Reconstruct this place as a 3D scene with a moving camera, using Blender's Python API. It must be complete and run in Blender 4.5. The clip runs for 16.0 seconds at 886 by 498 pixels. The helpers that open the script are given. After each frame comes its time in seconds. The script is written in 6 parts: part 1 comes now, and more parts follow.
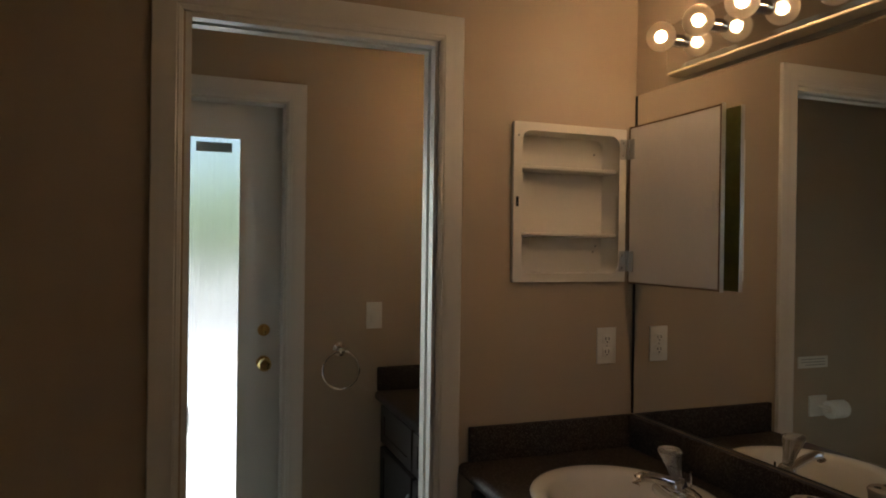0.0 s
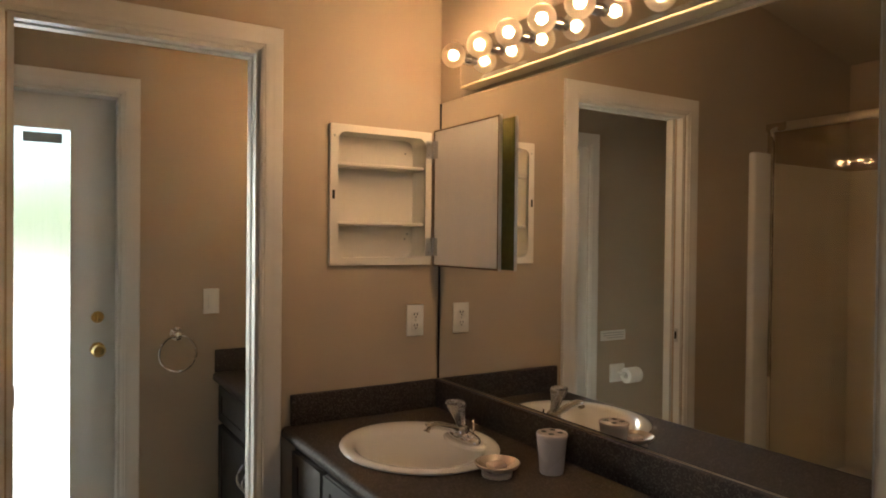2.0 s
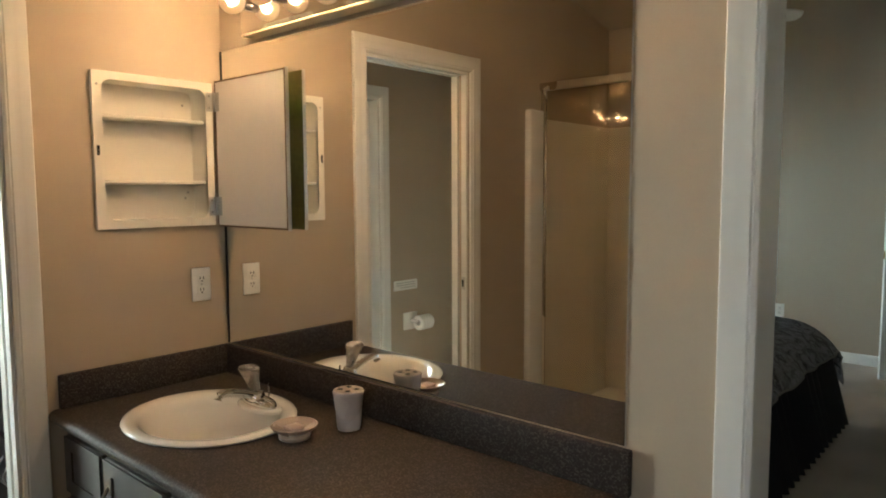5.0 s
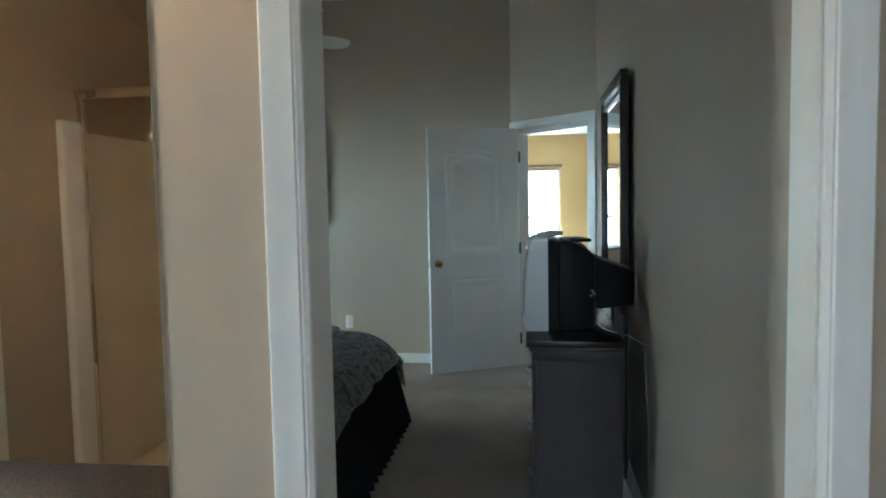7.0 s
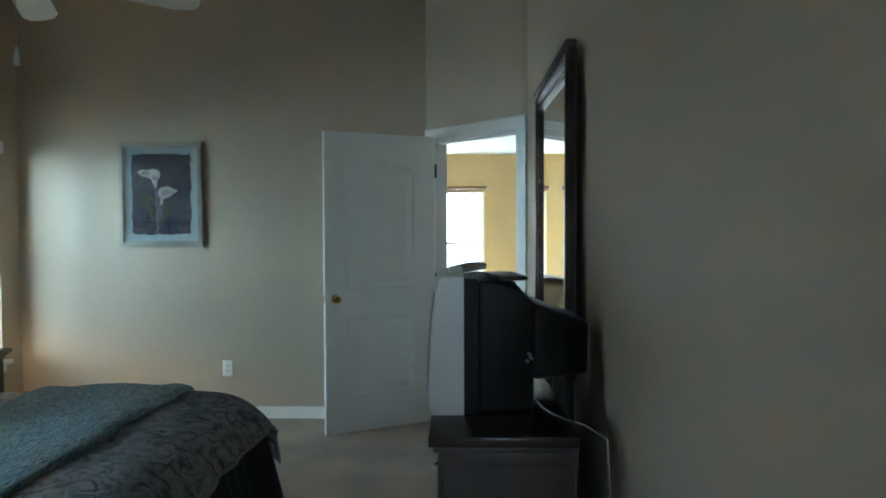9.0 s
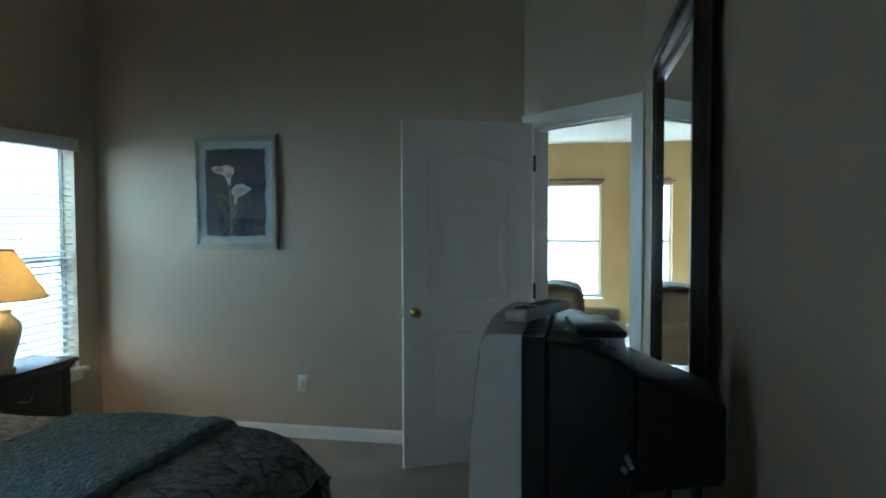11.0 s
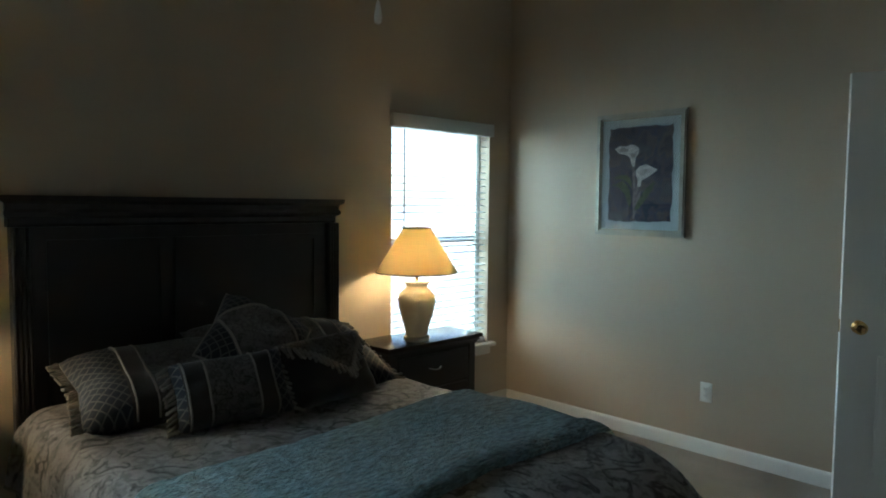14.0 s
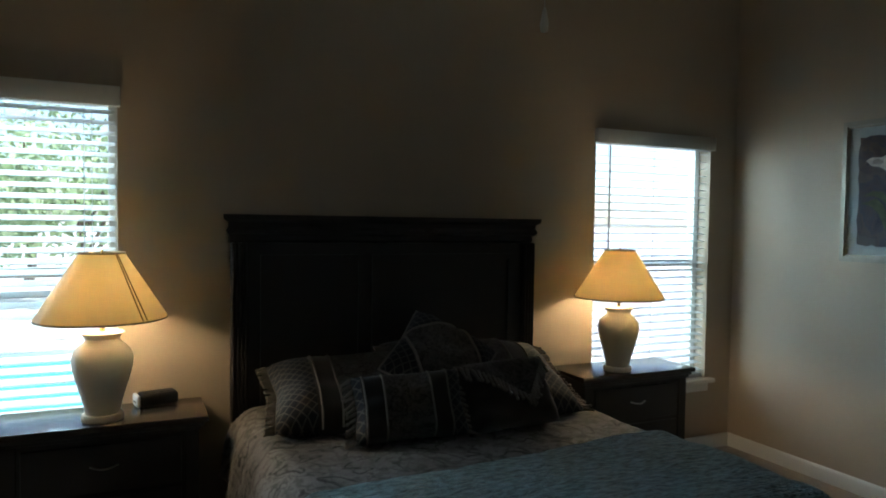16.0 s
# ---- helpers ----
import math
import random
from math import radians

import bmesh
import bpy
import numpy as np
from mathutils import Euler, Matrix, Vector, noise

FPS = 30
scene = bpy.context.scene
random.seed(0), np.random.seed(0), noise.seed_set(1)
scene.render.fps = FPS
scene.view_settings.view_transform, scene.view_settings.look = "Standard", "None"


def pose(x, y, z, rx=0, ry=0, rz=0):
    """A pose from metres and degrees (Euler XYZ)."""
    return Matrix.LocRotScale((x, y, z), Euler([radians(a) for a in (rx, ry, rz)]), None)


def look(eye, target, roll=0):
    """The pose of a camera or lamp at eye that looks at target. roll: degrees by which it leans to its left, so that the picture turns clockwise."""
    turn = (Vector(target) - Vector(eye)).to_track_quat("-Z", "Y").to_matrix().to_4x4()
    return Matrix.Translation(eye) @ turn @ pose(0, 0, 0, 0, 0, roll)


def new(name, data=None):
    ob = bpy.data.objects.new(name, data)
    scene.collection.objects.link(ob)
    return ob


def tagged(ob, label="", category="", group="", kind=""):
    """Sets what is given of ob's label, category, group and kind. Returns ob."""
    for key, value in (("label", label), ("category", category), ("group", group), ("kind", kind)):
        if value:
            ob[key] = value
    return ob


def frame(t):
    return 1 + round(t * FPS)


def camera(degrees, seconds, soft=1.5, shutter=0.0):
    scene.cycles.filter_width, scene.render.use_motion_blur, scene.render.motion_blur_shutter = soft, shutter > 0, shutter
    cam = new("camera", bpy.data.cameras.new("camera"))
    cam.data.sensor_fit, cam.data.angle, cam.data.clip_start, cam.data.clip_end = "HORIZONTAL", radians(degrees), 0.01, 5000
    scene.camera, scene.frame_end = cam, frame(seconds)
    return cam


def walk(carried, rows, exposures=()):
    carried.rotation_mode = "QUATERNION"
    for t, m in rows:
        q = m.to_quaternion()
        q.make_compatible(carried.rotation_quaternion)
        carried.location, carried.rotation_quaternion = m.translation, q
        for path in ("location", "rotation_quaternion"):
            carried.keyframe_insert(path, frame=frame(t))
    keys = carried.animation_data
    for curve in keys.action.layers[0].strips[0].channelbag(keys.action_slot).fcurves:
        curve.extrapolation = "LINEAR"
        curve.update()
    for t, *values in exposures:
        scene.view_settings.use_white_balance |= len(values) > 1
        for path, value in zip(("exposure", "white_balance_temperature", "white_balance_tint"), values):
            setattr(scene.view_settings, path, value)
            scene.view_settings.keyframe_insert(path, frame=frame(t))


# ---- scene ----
cam = camera(65.7, 16.0, soft=1.9)
PATH = [
    (0, (-1.348, -1.872, 1.392), (-0.656, 0.005, 1.384), 0.8),
    (0.5, (-1.385, -1.911, 1.394), (-0.484, -0.125, 1.366), 0.7),
    (1, (-1.38, -1.976, 1.395), (-0.394, -0.237, 1.356), 0.8),
    (1.5, (-1.348, -2.079, 1.389), (-0.332, -0.357, 1.361), 0.5),
    (2, (-1.325, -2.2, 1.379), (-0.283, -0.494, 1.352), 0.6),
    (2.5, (-1.328, -2.27, 1.37), (-0.246, -0.589, 1.325), 0.6),
    (3, (-1.339, -2.294, 1.372), (-0.239, -0.625, 1.295), 0.5),
    (5.5, (-1.309, -2.169, 1.422), (0.365, -1.091, 1.235), -0.3),
    (6, (-1.335, -2.155, 1.436), (0.509, -1.4, 1.265), -0.7),
    (6.5, (-1.274, -2.146, 1.436), (0.66, -1.66, 1.276), -0.7),
    (7, (-1.06, -2.157, 1.434), (0.918, -1.899, 1.297), -1.1),
    (7.5, (-0.824, -2.171, 1.425), (1.169, -2.028, 1.344), -0.9),
    (8, (-0.532, -2.168, 1.414), (1.468, -2.154, 1.358), -0.4),
    (8.5, (-0.283, -2.183, 1.403), (1.716, -2.156, 1.341), -0.3),
    (11, (0.647, -2.323, 1.475), (2.606, -1.933, 1.384), -0.2),
    (11.5, (0.749, -2.364, 1.458), (2.63, -1.689, 1.384), 0.4),
    (12, (0.794, -2.368, 1.451), (2.559, -1.43, 1.375), 0.6),
    (12.5, (0.822, -2.353, 1.45), (2.463, -1.214, 1.36), 0.2),
    (13, (0.864, -2.345, 1.436), (2.402, -1.071, 1.33), -0.1),
    (13.5, (0.974, -2.307, 1.439), (2.43, -0.942, 1.308), -0.4),
    (14, (1.072, -2.269, 1.451), (2.462, -0.837, 1.322), 0.5),
    (14.5, (1.12, -2.256, 1.45), (2.446, -0.765, 1.321), 1.0),
    (15, (1.215, -2.285, 1.451), (2.376, -0.658, 1.36), 1.3),
    (15.5, (1.286, -2.306, 1.447), (2.258, -0.56, 1.369), 1.2),
    (16, (1.319, -2.291, 1.45), (2.151, -0.474, 1.373), 0.8),
]
walk(cam, [(t, look(eye, target, roll)) for t, eye, target, roll in PATH],
     exposures=[(0.0, 0.55, 6100, 13), (1.0, 1.25, 6450, 16), (2.0, 1.65, 6500, 16), (2.5, 1.68, 6500, 16), (3.2, 1.67, 6500, 16), (5.5, 2.58, 5550, 3), (6.0, 2.78, 5150, 0), (6.5, 2.65, 5250, 2), (7.0, 2.55, 5100, 4),
                (7.5, 2.35, 5050, 5), (8.0, 2.2, 5000, 2), (8.5, 2.43, 5100, 1), (11.0, 1.55, 4900, -1), (12.5, 1.25, 4900, -2), (13.5, 1.72, 5250, 1), (14.5, 1.66, 5400, 4), (15.0, 1.68, 5500, 6), (16.0, 1.15, 5550, 8)])

# ---------------------------------------------------------------- light
world = bpy.data.worlds.new("sky")
scene.world = world
world.use_nodes = True
wn = world.node_tree.nodes
sky = wn.new("ShaderNodeTexSky")
sky.sky_type = "NISHITA"
sky.sun_disc = False
sky.sun_elevation, sky.sun_rotation = radians(52), radians(100)
wn["Background"].inputs[1].default_value = 0.15
world.node_tree.links.new(sky.outputs[0], wn["Background"].inputs[0])

sun = new("sun", bpy.data.lights.new("sun", "SUN"))
sun.data.energy, sun.data.angle, sun.data.color = 5.0, radians(0.5), (1.0, 0.95, 0.87)
sun.matrix_basis = look((12, -3, 15.6), (0, 0, 0))


def sky_lamp(x, y, z, w, h, power, tx, ty, tz, color=(0.75, 0.95, 0.95)):
    """Daylight that falls through a window, from just outside and above it."""
    lamp = new("window_sky_light", bpy.data.lights.new("window_sky_light", "AREA"))
    lamp.data.shape, lamp.data.size, lamp.data.size_y = "RECTANGLE", w, h
    lamp.data.energy, lamp.data.color = power, color
    lamp.matrix_basis = look((x, y, z), (tx, ty, tz))


sky_lamp(3.3, 2.2, 2.0, 3.2, 1.9, 76, 4.0, 1.0, 1.15)
sky_lamp(0.1, 2.6, 3.1, 1.8, 1.3, 95, 0.9, 1.0, 1.1)
sky_lamp(-3.1, 4.3, 1.6, 1.5, 2.4, 52, -1.2, 1.0, 1.1, (0.95, 1.0, 0.86))
# added lamp behind the unseen bath window; brightens the door casing
sky_lamp(-3.25, -2.6, 1.75, 0.9, 0.9, 2.4, 0.0, -2.3, 1.2, (1.0, 0.98, 0.90))
sky_lamp(11.2, -2.0, 2.75, 0.8, 2.4, 300, 9.9, -2.0, 1.2)


# ---------------------------------------------------------------- helpers for building
def box(bm, x0, x1, y0, y1, z0, z1, bev=0.0, seg=2):
    r = bmesh.ops.create_cube(bm, size=1.0)
    vs = r["verts"]
    for v in vs:
        v.co = Vector((x0 + (v.co.x + .5) * (x1 - x0), y0 + (v.co.y + .5) * (y1 - y0), z0 + (v.co.z + .5) * (z1 - z0)))
    if bev > 0:
        es = list({e for v in vs for e in v.link_edges})
        bmesh.ops.bevel(bm, geom=es, offset=bev, segments=seg, affect="EDGES", profile=0.5)
    return bm


def bm_box(*a, **k):
    return box(bmesh.new(), *a, **k)


def rod(bm, a, b, r0, r1=None, seg=16):
    a, b = Vector(a), Vector(b)
    d = b - a
    m = Matrix.Translation((a + b) / 2) @ d.to_track_quat("Z", "Y").to_matrix().to_4x4()
    bmesh.ops.create_cone(bm, cap_ends=True, segments=seg, radius1=r0, radius2=r0 if r1 is None else r1, depth=d.length, matrix=m)
    return bm


def ball(bm, c, r, sx=1, sy=1, sz=1, u=20, v=12):
    bmesh.ops.create_uvsphere(bm, u_segments=u, v_segments=v, radius=r, matrix=Matrix.Translation(c) @ Matrix.Diagonal((sx, sy, sz, 1)))
    return bm


def lathe(bm, prof, seg=32, sx=1.0, sy=1.0, at=(0, 0, 0), close=False):
    rings = []
    for r, z in prof:
        if r < 1e-5:
            rings.append([bm.verts.new((at[0], at[1], at[2] + z))])
        else:
            rings.append([bm.verts.new((at[0] + sx * r * math.cos(2 * math.pi * i / seg), at[1] + sy * r * math.sin(2 * math.pi * i / seg), at[2] + z)) for i in range(seg)])
    for a, b in zip(rings, rings[1:]):
        for i in range(seg):
            j = (i + 1) % seg
            if len(a) == 1 and len(b) == 1:
                continue
            if len(a) == 1:
                bm.faces.new((a[0], b[j], b[i]))
            elif len(b) == 1:
                bm.faces.new((a[i], a[j], b[0]))
            else:
                bm.faces.new((a[i], a[j], b[j], b[i]))
    bmesh.ops.recalc_face_normals(bm, faces=bm.faces)
    return bm


def tube(bm, pts, r, seg=10, closed=False):
    pts = [Vector(p) for p in pts]
    rings, n = [], len(pts)
    for i, p in enumerate(pts):
        q = pts[(i + 1) % n] if (closed or i < n - 1) else p
        o = pts[i - 1] if (closed or i > 0) else p
        d = (q - o).normalized()
        up = Vector((0, 0, 1)) if abs(d.z) < 0.9 else Vector((1, 0, 0))
        a = d.cross(up).normalized()
        b = d.cross(a)
        rings.append([bm.verts.new(p + r * (math.cos(2 * math.pi * k / seg) * a + math.sin(2 * math.pi * k / seg) * b)) for k in range(seg)])
    for i in range(n if closed else n - 1):
        a, b = rings[i], rings[(i + 1) % n]
        for k in range(seg):
            bm.faces.new((a[k], a[(k + 1) % seg], b[(k + 1) % seg], b[k]))
    if not closed:
        bm.faces.new(rings[0])
        bm.faces.new(rings[-1])
    bmesh.ops.recalc_face_normals(bm, faces=bm.faces)
    return bm


def sweep(bm, prof, a, b, out, up):
    """A moulding: profile points (across, proud) swept from a to b; out is the way it stands proud, up the way across."""
    a, b, out, up = Vector(a), Vector(b), Vector(out), Vector(up)
    r0 = [bm.verts.new(a + up * u + out * w) for u, w in prof]
    r1 = [bm.verts.new(b + up * u + out * w) for u, w in prof]
    n = len(prof)
    for i in range(n):
        bm.faces.new((r0[i], r0[(i + 1) % n], r1[(i + 1) % n], r1[i]))
    bm.faces.new(r0)
    bm.faces.new(r1)
    bmesh.ops.recalc_face_normals(bm, faces=bm.faces)
    return bm


def ringplate(bm, outer, inner, d0, d1, put):
    """A flat ring between two outlines of as many points, from depth d0 to d1; put(u, v, d) gives the place."""
    n = len(outer)
    lay = [[bm.verts.new(put(u, v, d)) for u, v in o] for o, d in ((outer, d0), (outer, d1), (inner, d1), (inner, d0))]
    for p, q in zip(lay, lay[1:]):
        for i in range(n):
            j = (i + 1) % n
            bm.faces.new((p[i], p[j], q[j], q[i]))
    bmesh.ops.recalc_face_normals(bm, faces=bm.faces)
    return bm


def slab(bm, outline, put, d0, d1):
    a = [bm.verts.new(put(u, v, d0)) for u, v in outline]
    b = [bm.verts.new(put(u, v, d1)) for u, v in outline]
    n = len(outline)
    for i in range(n):
        bm.faces.new((a[i], a[(i + 1) % n], b[(i + 1) % n], b[i]))
    bm.faces.new(a)
    bm.faces.new(b)
    bmesh.ops.recalc_face_normals(bm, faces=bm.faces)
    return bm


def thicken(bm, th):
    """Gives an open sheet a thickness on the side away from its normals."""
    bm.normal_update()
    vs, fs = list(bm.verts), list(bm.faces)
    rim = [e for e in bm.edges if len(e.link_faces) == 1]
    low = {v: bm.verts.new(v.co - v.normal * th) for v in vs}
    for f in fs:
        bm.faces.new([low[v] for v in reversed(f.verts)])
    for e in rim:
        a, b = e.verts
        bm.faces.new((a, b, low[b], low[a]))
    bmesh.ops.recalc_face_normals(bm, faces=bm.faces)
    return bm


def mesh_of(name, bm, material, smooth=None):
    me = bpy.data.meshes.new(name)
    bm.normal_update()
    bm.to_mesh(me)
    bm.free()
    me.materials.append(material)
    if smooth is None:
        smooth = 40
    if smooth:
        me.polygons.foreach_set("use_smooth", [True] * len(me.polygons))
        me.set_sharp_from_angle(angle=radians(smooth))
    return me


def thing(name, loc, label, category, group="", rz=0.0, kind=""):
    ob = new(name)
    ob.matrix_basis = pose(*loc, 0, 0, rz)
    ob.empty_display_size = 0.1
    return tagged(ob, label, category, group, kind)


def part(name, bm, material, parent, label="", world=True, smooth=None):
    """One mesh under a thing or under a part. world: the mesh is given in the place's own coordinates."""
    if world:
        root = parent if parent.parent is None else parent.parent
        bm.transform(root.matrix_basis.inverted())
    ob = new(name, mesh_of(name, bm, material, smooth))
    ob.parent = parent
    return tagged(ob, label)


def single(name, bm, material, label="", category="", group="", kind="", smooth=None):
    return tagged(new(name, mesh_of(name, bm, material, smooth)), label, category, group, kind)


def wall(name, axis, p0, p1, u0, u1, z0, z1, material, holes=()):
    """A wall with thickness p0..p1 across the axis and openings (ua, ub, za, zb) that go through it."""
    us = sorted({u0, u1, *[h[0] for h in holes], *[h[1] for h in holes]})
    zs = sorted({z0, z1, *[h[2] for h in holes], *[h[3] for h in holes]})
    bm = bmesh.new()
    cache = {}

    def v(u, p, z):
        k = (round(u, 5), round(p, 5), round(z, 5))
        if k not in cache:
            cache[k] = bm.verts.new((p, u, z) if axis == "x" else (u, p, z))
        return cache[k]

    def solid(i, j):
        if not (0 <= i < len(us) - 1 and 0 <= j < len(zs) - 1):
            return False
        c, d = (us[i] + us[i + 1]) / 2, (zs[j] + zs[j + 1]) / 2
        return not any(h[0] < c < h[1] and h[2] < d < h[3] for h in holes)

    for i in range(len(us) - 1):
        for j in range(len(zs) - 1):
            if not solid(i, j):
                continue
            a, b, c, d = us[i], us[i + 1], zs[j], zs[j + 1]
            for p in (p0, p1):
                bm.faces.new((v(a, p, c), v(b, p, c), v(b, p, d), v(a, p, d)))
            for (di, dj), (s, e) in {(-1, 0): ((a, c), (a, d)), (1, 0): ((b, c), (b, d)), (0, -1): ((a, c), (b, c)), (0, 1): ((a, d), (b, d))}.items():
                if not solid(i + di, j + dj):
                    bm.faces.new((v(s[0], p0, s[1]), v(e[0], p0, e[1]), v(e[0], p1, e[1]), v(s[0], p1, s[1])))
    bmesh.ops.recalc_face_normals(bm, faces=bm.faces)
    return single(name, bm, material, kind="structure", smooth=0)


# ---------------------------------------------------------------- materials
def mat(name, color, rough=0.6, metal=0.0, vary=0.12, big=1.5, fine=60.0, bump=0.1, dist=0.002, spec=0.5, coat=0.0, sheen=0.0, rvary=0.08):
    """A painted, wooden, woven or metal surface with wear at a large and a fine scale."""
    m = bpy.data.materials.new(name)
    m.use_nodes = True
    nt = m.node_tree
    n, l = nt.nodes, nt.links
    b = n["Principled BSDF"]
    tc = n.new("ShaderNodeTexCoord")
    n1, n2 = n.new("ShaderNodeTexNoise"), n.new("ShaderNodeTexNoise")
    n1.inputs["Scale"].default_value, n2.inputs["Scale"].default_value = big, fine
    n1.inputs["Detail"].default_value, n2.inputs["Detail"].default_value = 5, 3
    l.new(tc.outputs["Object"], n1.inputs["Vector"])
    l.new(tc.outputs["Object"], n2.inputs["Vector"])
    mix = n.new("ShaderNodeMath")
    mix.operation = "MULTIPLY_ADD"
    l.new(n1.outputs[0], mix.inputs[0])
    mix.inputs[1].default_value = 0.65
    half = n.new("ShaderNodeMath")
    half.operation = "MULTIPLY"
    half.inputs[1].default_value = 0.35
    l.new(n2.outputs[0], half.inputs[0])
    l.new(half.outputs[0], mix.inputs[2])
    ramp = n.new("ShaderNodeValToRGB")
    ramp.color_ramp.elements[0].position, ramp.color_ramp.elements[1].position = 0.3, 0.7
    ramp.color_ramp.elements[0].color = (*[c * (1 - vary) for c in color], 1)
    ramp.color_ramp.elements[1].color = (*[min(1, c * (1 + vary)) for c in color], 1)
    l.new(mix.outputs[0], ramp.inputs[0])
    l.new(ramp.outputs[0], b.inputs["Base Color"])
    rr = n.new("ShaderNodeMapRange")
    rr.inputs[3].default_value, rr.inputs[4].default_value = max(0, rough - rvary), min(1, rough + rvary)
    l.new(n1.outputs[0], rr.inputs[0])
    l.new(rr.outputs[0], b.inputs["Roughness"])
    b.inputs["Metallic"].default_value = metal
    b.inputs["Specular IOR Level"].default_value = spec
    b.inputs["Coat Weight"].default_value = coat
    b.inputs["Sheen Weight"].default_value = sheen
    if bump:
        bp = n.new("ShaderNodeBump")
        bp.inputs["Strength"].default_value, bp.inputs["Distance"].default_value = bump, dist
        l.new(n2.outputs[0], bp.inputs["Height"])
        l.new(bp.outputs[0], b.inputs["Normal"])
    return m


def glass(name, color=(1, 1, 1), rough=0.0, ior=1.45, bump=0.0, scale=(60, 60, 4)):
    m = mat(name, color, rough, vary=0.0, bump=0.0, rvary=0.0)
    nt = m.node_tree
    b = nt.nodes["Principled BSDF"]
    b.inputs["Transmission Weight"].default_value = 1.0
    b.inputs["IOR"].default_value = ior
    if bump:
        tc, mp, nz, bp = [nt.nodes.new("ShaderNode" + k) for k in ("TexCoord", "Mapping", "TexNoise", "Bump")]
        mp.inputs["Scale"].default_value = scale
        nz.inputs["Scale"].default_value = 1.0
        nz.inputs["Detail"].default_value = 4
        bp.inputs["Strength"].default_value, bp.inputs["Distance"].default_value = bump, 0.01
        for a, c in ((tc.outputs["Object"], mp.inputs[0]), (mp.outputs[0], nz.inputs["Vector"]), (nz.outputs[0], bp.inputs["Height"]), (bp.outputs[0], b.inputs["Normal"])):
            nt.links.new(a, c)
    return m


def glow(name, color, strength):
    m = bpy.data.materials.new(name)
    m.use_nodes = True
    b = m.node_tree.nodes["Principled BSDF"]
    b.inputs["Base Color"].default_value = (*color, 1)
    b.inputs["Emission Color"].default_value = (*color, 1)
    b.inputs["Emission Strength"].default_value = strength
    return m


def speckled(name, dark, light, scale, rough, bump=0.05):
    """Laminate or terrazzo: fine light and dark flecks on a ground."""
    m = mat(name, dark, rough, vary=0.15, fine=scale, bump=bump)
    nt = m.node_tree
    b = nt.nodes["Principled BSDF"]
    old = b.inputs["Base Color"].links[0].from_socket
    tc, vo, rp, mx = [nt.nodes.new("ShaderNode" + k) for k in ("TexCoord", "TexVoronoi", "ValToRGB", "Mix")]
    mx.data_type = "RGBA"
    vo.inputs["Scale"].default_value = scale
    rp.color_ramp.elements[0].position, rp.color_ramp.elements[1].position = 0.55, 0.85
    nt.links.new(tc.outputs["Object"], vo.inputs["Vector"])
    nt.links.new(vo.outputs["Color"], rp.inputs[0])
    nt.links.new(rp.outputs[0], mx.inputs[0])
    nt.links.new(old, mx.inputs[6])
    mx.inputs[7].default_value = (*light, 1)
    nt.links.new(mx.outputs[2], b.inputs["Base Color"])
    return m


def wood(name, color, rough=0.35, grain=(1, 18, 18)):
    m = mat(name, color, rough, vary=0.16, big=1.5, fine=14, bump=0.03, coat=0.0)
    nt = m.node_tree
    mp, tc = nt.nodes.new("ShaderNodeMapping"), nt.nodes.new("ShaderNodeTexCoord")
    mp.inputs["Scale"].default_value = grain
    nt.links.new(tc.outputs["Object"], mp.inputs[0])
    for k in list(nt.nodes):
        if k.type == "TEX_NOISE":
            nt.links.new(mp.outputs[0], k.inputs["Vector"])
    return m


